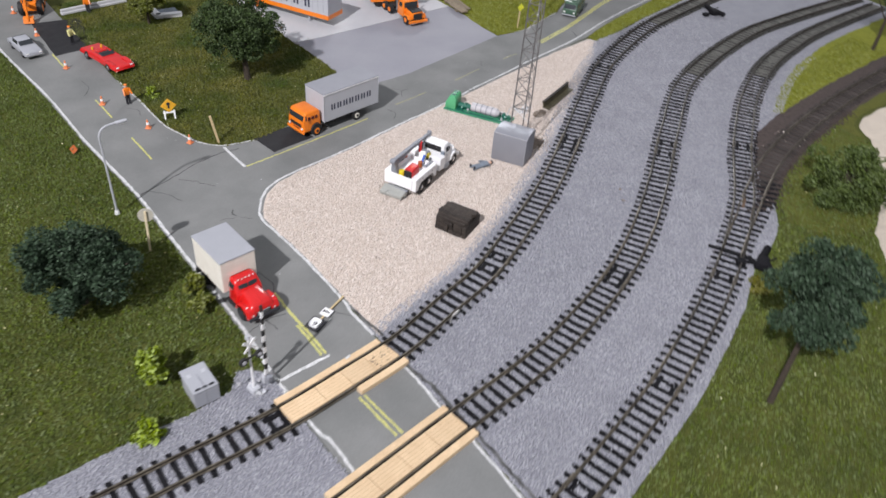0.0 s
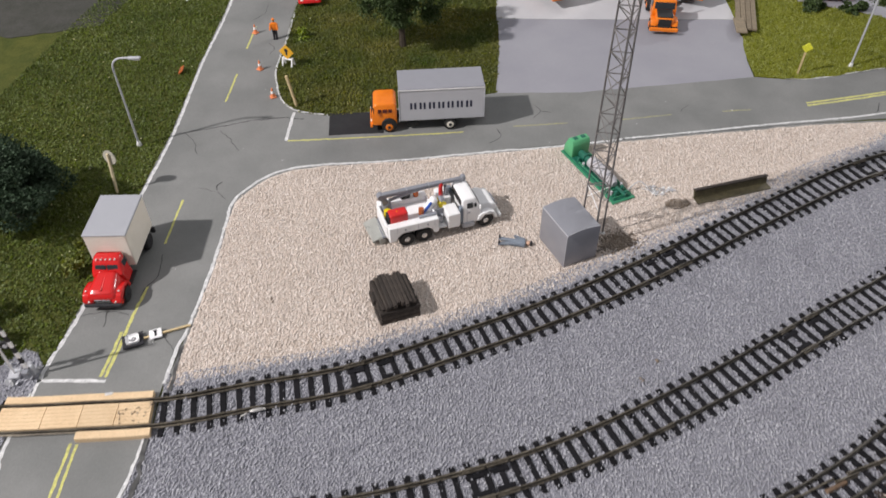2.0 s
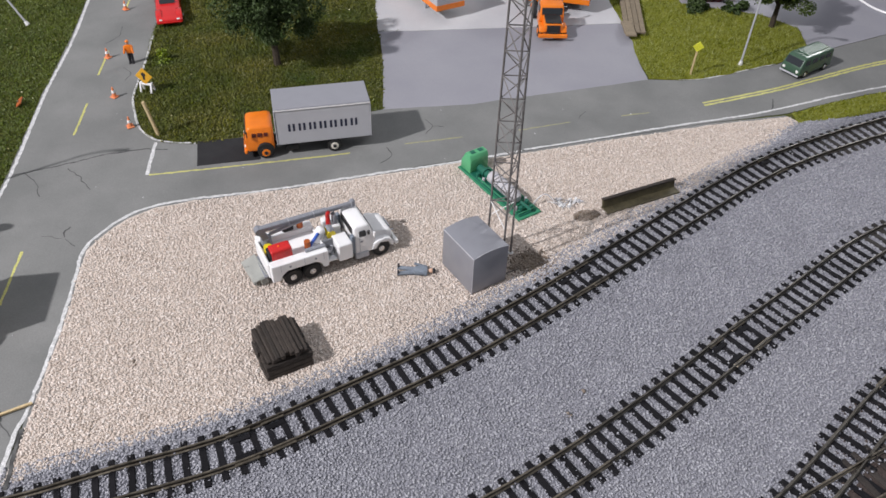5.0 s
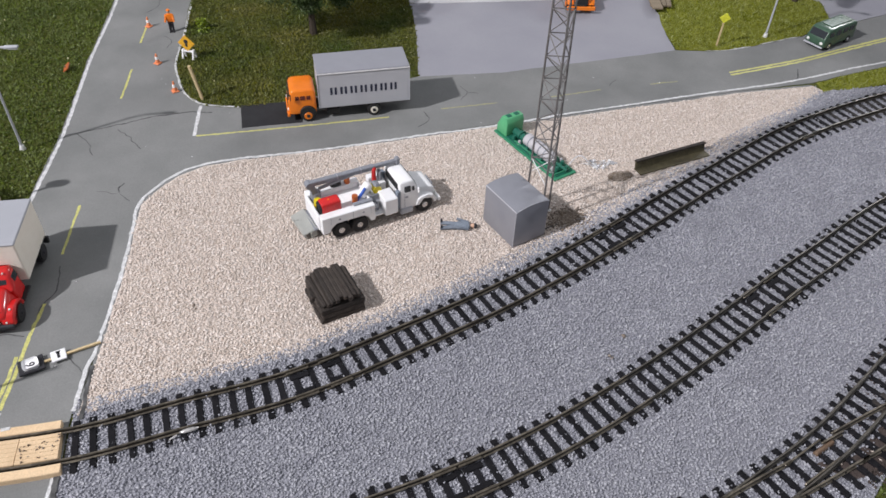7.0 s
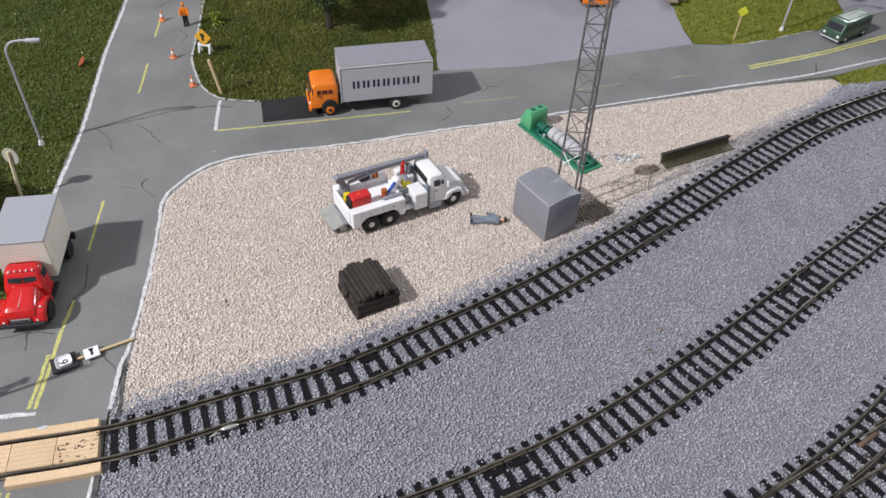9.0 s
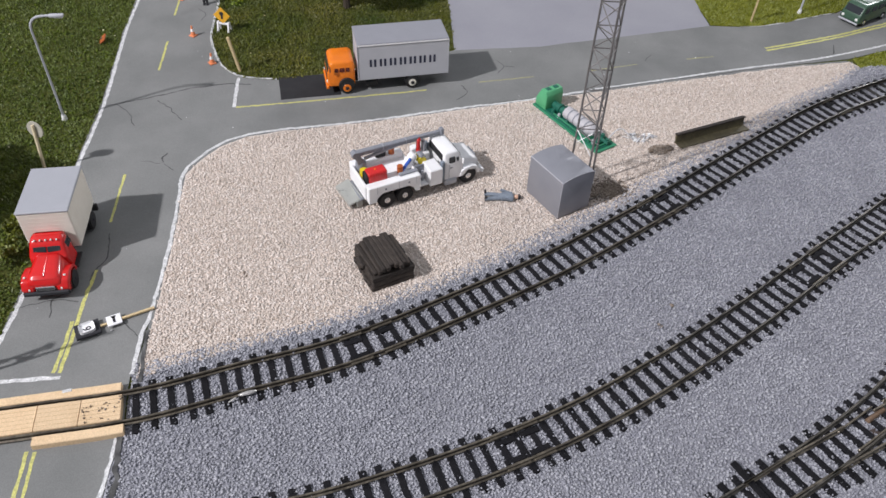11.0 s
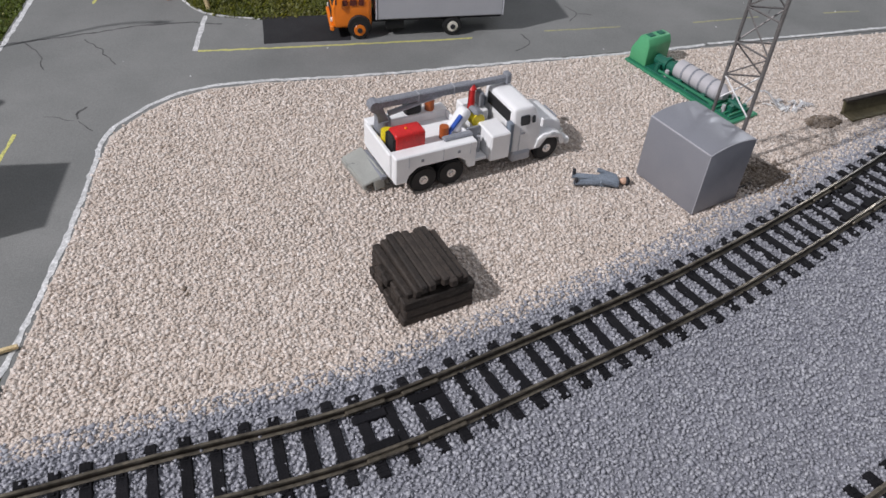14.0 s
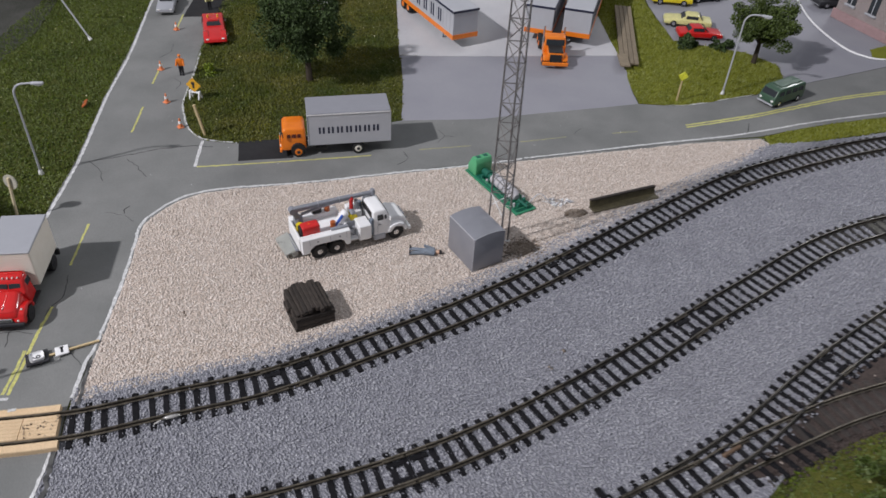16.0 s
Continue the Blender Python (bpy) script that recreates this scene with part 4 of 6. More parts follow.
def utility_truck():
    ob = thing("utility_truck", 5.9, 79, 0.35, 28.0, "white three-axle utility truck with grey crane boom", "truck")
    part("chassis", bx(B(), (14, 0, 6.8), (68, 9, 3), 0.3), M["black"], ob)
    # service body with open bed
    part("bed_floor", bx(B(), (-3.5, 0, 13.6), (31, 20, 1.4), 0.2), M["white"], ob, "white bed floor")
    for s in (1, -1):
        pts = [(-19.5, 6.6), (-15.2, 6.6), (-14.2, 9.4), (-11, 11.9), (4.6, 11.9), (7.4, 10), (8.6, 6.6), (11.6, 6.6), (11.6, 17.4), (-19.5, 17.4)]
        y0, y1 = (9.0, 14.2) if s > 0 else (-14.2, -9.0)
        sd = part("side_locker", side(B(), pts, y0, y1, 0.4, 1), M["white"], ob, "white side locker over the rear wheels", True)
        for x in (-9.5, 4.5):
            part("locker_latch", bx(B(), (x, s * 14.3, 14.6), (1.0, 0.3, 1.0)), M["grey_d"], sd)
        for x in (-14.5, -1.5, 9.0):
            part("locker_seam", bx(B(), (x, s * 14.24, 14.9), (0.2, 0.12, 4.6)), M["grey_l"], sd)
    part("tail_wall", bx(B(), (-19.6, 0, 12.6), (1.6, 22, 9.6), 0.4), M["white"], ob)
    part("headboard", bx(B(), (11.2, 0, 12.8), (1.0, 18, 8), 0.3), M["white"], ob)
    plate = part("rear_platform", bx(B(), (-24.6, 2.4, 5.4), (8.2, 19, 1.3), 0.35, rot=(0, -16, 4)), M["cloudy"], ob, "cloudy clear rear step plate")
    part("platform_lip", bx(B(), (-22.4, -6.6, 3.6), (4.0, 1.4, 4.6), 0.3, rot=(0, -10, 4)), M["cloudy"], plate)
    part("platform_lip", bx(B(), (-28.2, 2.6, 3.0), (1.2, 18.6, 2.6), 0.3, rot=(0, -10, 4)), M["cloudy"], plate)
    part("platform_bar", bx(B(), (-21.0, 1, 6.2), (2.4, 18, 1.4), 0.2), M["grey_d"], ob)
    # side bin behind the cab
    part("tool_bin", bx(B(), (21.6, -8.4, 11.8), (8.0, 11.0, 10.8), 0.5), M["white"], ob, "white tool bin behind the cab", True)
    part("tool_bin", bx(B(), (21.6, 8.4, 11.8), (8.0, 11.0, 10.8), 0.5), M["white"], ob, "white tool bin behind the cab", True)
    part("gap_floor", bx(B(), (14.6, 0, 7.4), (5.6, 24, 1.2), 0.2), M["white"], ob)
    part("gap_back", bx(B(), (14.6, -5.5, 12.5), (5.4, 1.0, 9.5), 0.2), M["grey_d"], ob, "grey panel in the recess")
    part("gap_valve", bx(B(), (14.0, -7.6, 11.2), (2.0, 3.0, 2.2), 0.4), M["grey_l"], ob)
    part("gap_valve", cyl(B(), (15.6, -8.0, 8), (15.6, -8.0, 14.5), 0.8, n=8), M["grey"], ob)
    for s in (1, -1):
        part("exhaust_stack", bx(B(), (26.8, s * 10.6, 13.2), (2.0, 3.0, 12), 0.4), M["denim"], ob, "blue-grey stack behind the cab")
    # cab
    cab = part("cab", side(B(), [(28, 5.6), (39.5, 5.6), (39.5, 15.6), (37.0, 23.0), (35.6, 23.9), (29.0, 23.9), (28, 23.0)], -12.2, 12.2, 1.0, 3, 0.14, 14, 10), M["white"], ob, "white crew cab", True)
    part("rear_window", bx(B(), (28.1, 0, 19.4), (0.7, 16.5, 5.0), 0.3), M["black"], cab)
    part("windscreen", bx(B(), (38.5, 0, 19.2), (0.6, 18.5, 5.4), 0.3, rot=(0, -18.5, 0)), M["glass"], cab, "dark windscreen")
    for s in (1, -1):
        part("side_window", bx(B(), (32.4, s * 11.56, 19.2), (3.8, 0.5, 3.7), 0.4, rot=(s * 8.5, 0, 0)), M["glass"], cab, "dark side window")
        part("vent_window", bx(B(), (36.0, s * 11.6, 18.9), (1.4, 0.5, 2.8), 0.3, rot=(s * 8.5, 0, 0)), M["glass"], cab)
        part("door_seam", bx(B(), (30.4, s * 12.22, 12), (0.25, 0.15, 10)), M["grey_l"], cab)
        part("door_handle", bx(B(), (31.6, s * 12.3, 14.4), (1.6, 0.3, 0.6)), M["grey_d"], cab)
        part("mirror", bx(B(), (38.5, s * 13.4, 18.0), (0.8, 1.6, 3.4), 0.2), M["white"], cab)
        part("fuel_tank", bx(B(), (31.6, s * 10.8, 4.8), (8, 4.4, 4.2), 0.8), M["grey_l"], ob, "grey fuel tank with step")
        part("front_wing", side(B(), [(37.4, 6.2), (38.3, 10), (40.6, 11.6), (45.4, 11.8), (48.8, 10.2), (50.6, 7), (50.4, 5.4), (49.0, 5.4), (47.6, 8.8), (42.4, 9.8), (39.6, 6.2)], 6.5 if s > 0 else -12.6, 12.6 if s > 0 else -6.5, 0.5, 2), M["white"], ob, "white front wing", True)
        part("headlight", bx(B(), (51.0, s * 8.4, 9.4), (0.6, 3, 1.8), 0.3), M["lens"], ob)
        wheel(ob, 43.0, s * 10.6, 5.2, 3.6, M["chrome"], rs=0.38)
        wheel(ob, -8.2, s * 10.6, 5.2, 4.8, M["chrome"], rs=0.38)
        wheel(ob, 2.6, s * 10.6, 5.2, 4.8, M["chrome"], rs=0.38)
    part("bonnet", side(B(), [(39, 8), (50.8, 8), (51.4, 9), (50.8, 12.8), (49.0, 14.0), (39, 15.8)], -9.0, 9.0, 1.1, 3, 0.16, 10, 8), M["white"], ob, "sloping white bonnet", True)
    part("grille", bx(B(), (51.4, 0, 10.4), (0.5, 9, 5), 0.2), M["grey_d"], ob)
    part("bumper", bx(B(), (52.6, 0, 5.6), (2, 24, 2.8), 0.5), M["white"], ob)
    part("hook", bx(B(), (54.6, 0, 5), (2.4, 1.2, 1.2), 0.2), M["chrome"], ob)
    # crane
    tur = part("turret", cyl(B(), (-15, 7.6, 14), (-15, 7.6, 20.0), 3.2, 2.9, 14), M["grey_d"], ob, "round grey crane turret", True)
    part("turret_head", side(B(), [(-17.6, 19.6), (-13.0, 19.6), (-14.4, 22.4), (-15.6, 25.6), (-19.4, 27.6), (-20.0, 25.2), (-18.0, 22.4)], 5.2, 8.8, 0.5, 2), M["grey_d"], ob, "", True)
    boom = part("boom", bx(B(), (1, 7.0, 26.4), (38, 3.2, 2.9), 0.4, rot=(0, 0.4, 0)), M["grey_d"], ob, "grey telescopic boom")
    part("inner_boom", bx(B(), (24, 7.0, 26.3), (20, 2.4, 2.2), 0.3, rot=(0, 0.4, 0)), M["grey_d"], boom)
    part("boom_head", bx(B(), (34.6, 7.0, 26.4), (2.6, 3.4, 4.4), 0.6), M["grey_d"], boom)
    part("boom_pivot", cyl(B(), (-18.4, 5.0, 26.2), (-18.4, 9.0, 26.2), 2.1, n=14), M["grey_d"], boom)
    part("boom_ram", cyl(B(), (-13, 7.0, 21.8), (8, 7.0, 25.2), 1.0, n=8), M["grey"], boom, "thin hydraulic ram")
    for x in (-2, 12):
        part("boom_band", bx(B(), (x, 7.0, 26.4), (0.5, 3.5, 3.2)), M["grey"], boom)
    # load on the bed: fixed to it
    tank = part("compressor", bx(B(), (-11.6, -5.6, 18.6), (11.6, 7.0, 8.6), 1.3, seg=3), M["red_p"], ob, "red rounded compressor housing", True)
    part("compressor_end", bx(B(), (-17.5, -5.6, 18.4), (0.6, 6.2, 7.6), 1.0), M["black"], tank)
    part("compressor_cap", ball(B(), (-12, -5.6, 22.9), 0.6), M["orange"], tank)
    part("drum", cyl(B(), (-16.2, 0.6, 14), (-16.2, 0.6, 19.6), 2.2, n=12), M["yellow"], ob, "yellow drum")
    part("cable_box", bx(B(), (-2.0, 11.0, 19.9), (6.6, 4.2, 5.0), 1.3, seg=3), M["black"], ob, "black rounded cable box", True)
    part("canister", cyl(B(), (5.0, 11.0, 17.3), (5.0, 11.0, 23.4), 1.8, n=12), M["orange_d"], ob, "rust-orange canister")
    part("canister", cyl(B(), (3.8, -3.6, 14), (3.8, -3.6, 18.8), 1.7, n=12), M["orange_d"], ob, "rust-orange canister")
    part("fluid_drum", bx(B(), (11.0, -1.0, 18.6), (4.4, 5.2, 9.6), 1.6, rot=(0, 34, 0), seg=3), M["white"], ob, "white tilted container", True)
    part("blue_bar", bx(B(), (7.6, -3.4, 17.8), (1.3, 1.8, 9.4), 0.3, rot=(0, 38, 0)), M["blue"], ob, "blue lever")
    part("hose_reel", cyl(B(), (17.6, -3.6, 17.8), (17.6, 1.6, 17.8), 2.6, n=14), M["yellow"], ob, "yellow hose reel")
    part("reel_bracket", bx(B(), (18, -0.6, 20), (4.4, 6, 2.4), 1.0, rot=(0, 20, 0)), M["grey_d"], ob)
    bm = cyl(B(), (19.6, 6.0, 17), (19.6, 6.0, 25.4), 1.4, 1.2, 10)
    cyl(bm, (19.6, 6.0, 25.4), (19.6, 6.0, 27.2), 1.7, 0.5, 10)
    part("extinguisher", bm, M["red_p"], ob, "red upright extinguisher")
    part("grey_cover", bx(B(), (23.2, 6.2, 20.6), (2, 4.0, 6.0), 0.4), M["grey_d"], ob)
    part("winch", bx(B(), (6.0, -9.6, 17.9), (11.5, 2.8, 1.2), 0.5), M["grey_d"], ob, "grey boom foot on the locker lid")
    return ob


def car(name, x, y, rz, paint, label, L=52, Wd=20, H=14, coupe=True, wheels=None):
    ob = thing(name, x, y, 0.4, rz, label, "car")
    h = L / 2
    part("body", side(B(), [(-h, 3), (h, 3), (h + 0.4, 5), (h - 0.6, 7.2), (h * 0.35, 8.4), (-h * 0.55, 8.6), (-h, 8.0), (-h - 0.3, 5)], -Wd / 2, Wd / 2, 1.3, 3), paint, ob, "", True)
    cb = part("cabin", side(B(), [(-h * 0.62, 8.2), (h * 0.34, 8.2), (h * 0.08, H - 0.6), (h * 0.0, H), (-h * 0.36, H), (-h * 0.44, H - 0.6)], -Wd * 0.44, Wd * 0.44, 0.8, 2, 0.22, 8.2, H - 8.2), paint, ob, "", True)
    part("windscreen", bx(B(), (h * 0.235, 0, (8.4 + H) / 2), (0.5, Wd * 0.72, (H - 8) * 0.95), 0.2, rot=(0, -49, 0)), M["glass"], cb, "dark windscreen")
    part("rear_window", bx(B(), (-h * 0.535, 0, (8.4 + H) / 2), (0.5, Wd * 0.68, (H - 8) * 0.85), 0.2, rot=(0, 38, 0)), M["glass"], cb, "dark rear window")
    for s in (1, -1):
        part("side_window", bx(B(), (-h * 0.14, s * Wd * 0.405, (8.6 + H) / 2), (h * 0.5, 0.5, (H - 8) * 0.62), 0.3, rot=(s * 18, 0, 0)), M["glass"], cb, "dark side window")
        part("headlight", bx(B(), (h + 0.1, s * Wd * 0.34, 5.9), (0.6, 3, 1.4), 0.3), M["lens"], ob)
        for a in (h * 0.6, -h * 0.58):
            wheel(ob, a, s * (Wd / 2 - 1.2), 3.7, 2.6, M["chrome"], 14)
    part("bumper", bx(B(), (h + 0.5, 0, 3.8), (1.0, Wd * 0.96, 1.4), 0.3), M["chrome"], ob)
    part("bumper", bx(B(), (-h - 0.4, 0, 3.8), (1.0, Wd * 0.96, 1.4), 0.3), M["chrome"], ob)
    return ob


def open_car(x, y, rz, label, L=62, Wd=21):
    """A low open sports car: a long hull with a cockpit, a raked windscreen and two beacons behind the seats."""
    ob = thing("car", x, y, 0.4, rz, label, "car")
    h = L / 2
    part("body", side(B(), [(-h, 3), (h, 3), (h + 0.6, 4.6), (h - 0.4, 6.6), (h * 0.45, 8.2), (h * 0.05, 8.8), (-h * 0.45, 9.2), (-h * 0.92, 8.4), (-h - 0.4, 5.2)], -Wd / 2, Wd / 2, 1.6, 3, 0.22, 6.5, 6), M["red"], ob, "glossy red hull", True)
    part("cockpit", bx(B(), (-h * 0.13, 0, 8.6), (h * 0.42, Wd * 0.56, 1.0), 0.4), M["dark"], ob, "dark cockpit opening")
    part("seat", bx(B(), (-h * 0.24, 0, 9.0), (4.4, Wd * 0.5, 2.6), 0.8, rot=(0, -14, 0)), M["red_p"], ob, "red seat back")
    part("windscreen", bx(B(), (h * 0.11, 0, 10.2), (0.5, Wd * 0.6, 3.4), 0.2, rot=(0, -42, 0)), M["glass"], ob, "raked dark windscreen")
    for s in (1, -1):
        part("beacon", cyl(B(), (-h * 0.5, s * 4.6, 8.8), (-h * 0.5, s * 4.6, 11.6), 1.0, 0.8, 8), M["amber"], ob, "small amber beacon")
        part("headlight", bx(B(), (h - 0.6, s * Wd * 0.33, 6.3), (1.4, 2.6, 0.9), 0.3, rot=(0, 20, 0)), M["lens"], ob)
        part("front_wing", side(B(), [(h * 0.3, 4), (h * 0.38, 8.0), (h * 0.58, 9.0), (h * 0.82, 8.0), (h * 0.95, 4.6)], Wd * 0.26 if s > 0 else -Wd * 0.5, Wd * 0.5 if s > 0 else -Wd * 0.26, 0.9, 2), M["red"], ob, "", True)
        for a in (h * 0.6, -h * 0.58):
            wheel(ob, a, s * (Wd / 2 - 1.0), 3.9, 2.6, M["chrome"], 14)
    part("bumper", bx(B(), (h + 0.6, 0, 4.2), (0.9, Wd * 0.9, 1.2), 0.3), M["red"], ob)
    return ob


def van():
    ob = thing("panel_van", 369.5, 316.5, 0.4, 214, "dark green enamel panel van on the road", "van")
    part("body", side(B(), [(-23, 3), (22, 3), (23.4, 6), (22.6, 11), (19.0, 19), (16, 20.4), (-21, 20.4), (-23, 18.6)], -9.8, 9.8, 1.4, 3, 0.12, 11, 10), M["green_v"], ob, "", True)
    part("roof_rack", bx(B(), (-3, 0, 20.9), (30, 11, 0.6), 0.2), M["green_v"], ob)
    part("windscreen", bx(B(), (20.8, 0, 15.2), (0.7, 15.4, 6.4), 0.3, rot=(0, -24, 0)), M["glass"], ob, "dark windscreen")
    for s in (1, -1):
        for x in (14, 4, -6, -15):
            part("side_window", bx(B(), (x, s * 9.2, 15.2), (6.6, 0.5, 4.6), 0.4, rot=(s * 7, 0, 0)), M["glass"], ob)
        part("headlight", ball(B(), (23.2, s * 6.8, 7.6), (0.8, 1.5, 1.5), 8), M["lens"], ob, "bright headlight")
        for x in (14, -14):
            wheel(ob, x, s * 8.6, 3.9, 2.6, M["chrome"], 14)
    part("bumper", bx(B(), (23.9, 0, 4), (1, 19, 1.6), 0.3), M["grey_l"], ob)
    ob.scale = (0.88, 0.88, 0.82)
    return ob


def trailer(x, y, rz, label, L=130, z=10, H=36):
    ob = thing("box_trailer", x, y, 0.4, rz, label, "trailer")
    body = part("cargo_box", bx(B(), (0, 0, z + (H - z) / 2), (L, 27, H - z), 0.5), M["grey_l"], ob, "light grey trailer box", True)
    part("roof", bx(B(), (0, 0, H + 0.4), (L + 0.4, 27.4, 1.0), 0.3), M["grey_l"], body)
    for s in (1, -1):
        part("roof_rail", bx(B(), (0, s * 13.6, H - 0.5), (L + 1, 0.8, 2.2), 0.1), M["navy"], body, "dark roof rail")
        part("stripe", bx(B(), (0, s * 13.6, z + 1.4), (L + 0.6, 0.5, 4.6), 0.1), M["orange"], body, "orange stripe along the foot")
        letters(body, s * 52, s * 13.65, z + 14.5, 13, 7, 9.5, 5.5, M["navy"], flip=-s)
        for xx in np.arange(-L / 2 + 5, L / 2, 7):
            part("post", bx(B(), (xx, s * 13.58, z + 15), (0.5, 0.2, H - z - 9)), M["grey"], body)
    part("stripe", bx(B(), (L / 2 + 0.2, 0, z + 1.4), (0.5, 27.2, 4.6), 0.1), M["orange"], body, "orange stripe along the foot")
    part("roof_rail", bx(B(), (L / 2 + 0.2, 0, H - 0.5), (0.6, 27.6, 2.0)), M["navy"], body)
    for xx in (-L * 0.34, -L * 0.34 + 12):
        for s in (1, -1):
            wheel(ob, xx, s * 10.5, 5.4, 5, M["orange"], 14)
    part("chassis", bx(B(), (0, 0, z - 1.6), (L * 0.9, 12, 3), 0.3), M["black"], ob)
    for s in (1, -1):
        part("landing_leg", bx(B(), (L * 0.28, s * 8, 5), (2, 2, 9.8), 0.2), M["grey"], ob, "pale landing leg")
    return ob


def tractor():
    ob = thing("truck_tractor", 173, 376, 0.4, 271, "orange bonneted truck tractor parked under a trailer", "truck")
    part("chassis", bx(B(), (-8, 0, 6.6), (62, 9, 3), 0.3), M["black"], ob)
    cab = part("cab", side(B(), [(-6, 6), (7, 6), (7, 15), (5, 23), (-5, 23.6), (-6, 22.5)], -10.5, 10.5, 1.0, 2, 0.12, 14, 10), M["orange"], ob, "", True)
    part("windscreen", bx(B(), (6.2, 0, 18.5), (0.6, 17, 5.6), 0.2, rot=(0, -14, 0)), M["glass"], cab, "dark windscreen")
    part("bonnet", side(B(), [(6.5, 7), (21, 7), (21.4, 14), (6.5, 15.6)], -7.4, 7.4, 0.9, 2), M["orange"], ob, "", True)
    part("bonnet_top", bx(B(), (14, 0, 15.3), (12.5, 13.2, 0.7), 0.2, rot=(0, 6, 0)), M["black"], ob, "black bonnet panel")
    part("grille", bx(B(), (21.6, 0, 10.4), (0.6, 11, 6), 0.2), M["black"], ob, "black grille")
    part("bumper", bx(B(), (23, 0, 5), (2.4, 24, 3.2), 0.5), M["orange"], ob, "wide orange bumper")
    for s in (1, -1):
        part("front_wing", side(B(), [(8, 6), (9.5, 11), (19, 11.4), (21.5, 7)], 6 if s > 0 else -11.4, 11.4 if s > 0 else -6, 0.7, 2), M["orange"], ob, "", True)
        part("side_window", bx(B(), (0.5, s * 10.0, 18.4), (6.4, 0.5, 4.6), 0.3, rot=(s * 7, 0, 0)), M["glass"], cab)
        part("exhaust_stack", cyl(B(), (-8, s * 9.4, 8), (-8, s * 9.4, 28), 0.9, n=8), M["chrome"], ob)
        for x in (14, -22, -34):
            wheel(ob, x, s * 9.6, 5.3, 4.4, M["orange"], 14)
    return ob


def backhoe():
    ob = thing("backhoe_loader", -190, 546, 0.4, 74, "orange backhoe loader with white canopy at the road works", "excavator")
    part("body", side(B(), [(-14, 6), (16, 6), (17, 13), (4, 15), (-14, 14)], -6.5, 6.5, 0.8, 2), M["orange"], ob, "", True)
    part("canopy", bx(B(), (-5, 0, 30), (17, 15, 1.6), 0.5), M["white"], ob, "white canopy roof")
    for a in (-12, 2):
        for s in (1, -1):
            part("canopy_post", bx(B(), (a, s * 6.6, 22), (1.1, 1.1, 15), 0.1), M["orange"], ob)
    part("seat", bx(B(), (-6, 0, 16), (5, 6, 4.5), 1.0), M["black"], ob)
    for s in (1, -1):
        wheel(ob, -8, s * 9, 7.5, 5, M["orange"], 16)
        wheel(ob, 12, s * 8.5, 5, 4, M["orange"], 16)
        part("loader_arm", bx(B(), (20, s * 6.5, 10), (22, 1.8, 2.6), 0.3, rot=(0, 18, 0)), M["orange"], ob)
    part("bucket", side(B(), [(29, 0.6), (37, 0.6), (34, 2.5), (31, 7), (28.6, 5)], -9, 9, 0.5, 1), M["orange"], ob, "orange loader bucket")
    part("rear_arm", bx(B(), (-22, 0, 17), (20, 2.4, 3), 0.3, rot=(0, 35, 0)), M["orange"], ob)
    part("rear_dipper", bx(B(), (-32, 0, 14), (3, 2, 22), 0.3, rot=(0, 15, 0)), M["orange"], ob)
    part("rear_bucket", side(B(), [(-36, 1), (-30, 1), (-29, 7), (-34, 6)], -5, 5, 0.3, 1), M["orange"], ob)
    return ob

delivery_truck()
red_truck()
utility_truck()
open_car(-150.5, 391, -72, "glossy red low open sports car half on the turf")
car("car", -213, 446, -78, M["grey"], "silver sedan driving along the road", L=44, Wd=17, H=13)
car("car", 327, 446, 2, M["red"], "red parked car at the edge of the car park", L=44, Wd=18, H=13)
car("car", 322, 478, 172, M["yellow_p"], "pale yellow parked car", L=48, Wd=19, H=13)
car("car", 318, 540, 176, M["yellow"], "bright yellow parked car", L=44, Wd=18, H=13)
car("car", 358, 556, 20, M["dark"], "dark grey car parked in the far row", L=44, Wd=18, H=13)
car("car", 506, 560, 12, M["dark"], "dark car parked before the stone building", L=46, Wd=18, H=13)
van()
trailer(57, 447, -60, "grey box trailer with orange foot stripe and dark printing")
trailer(211, 466, -104, "grey box trailer with orange stripe beside the tractor", L=120)
trailer(175, 470, -104, "grey box trailer coupled to the orange tractor", L=120)
tractor()
backhoe()

# ---- silver hut with the lattice mast on its roof ----
HA = math.degrees(math.atan2(13, 20))
hut = thing("equipment_hut", 100.5, 76.3, 0.3, HA, "plain silver-grey hut box with arched creased roof", "hut")
HW, HL, HH = 11.2, 14.3, 25.2
arch = lambda x: HH + 1.7 * np.cos(np.pi * 0.5 * x / HW) ** 0.8
bm = side(B(), [(-HW, 0.4), (HW, 0.4)] + [(x, float(arch(x)) - 0.05) for x in np.linspace(HW - 0.02, -HW + 0.02, 15)], -HL, HL, 0.35, 2)
part("hut_body", bm, M["silver"], hut, "", True)
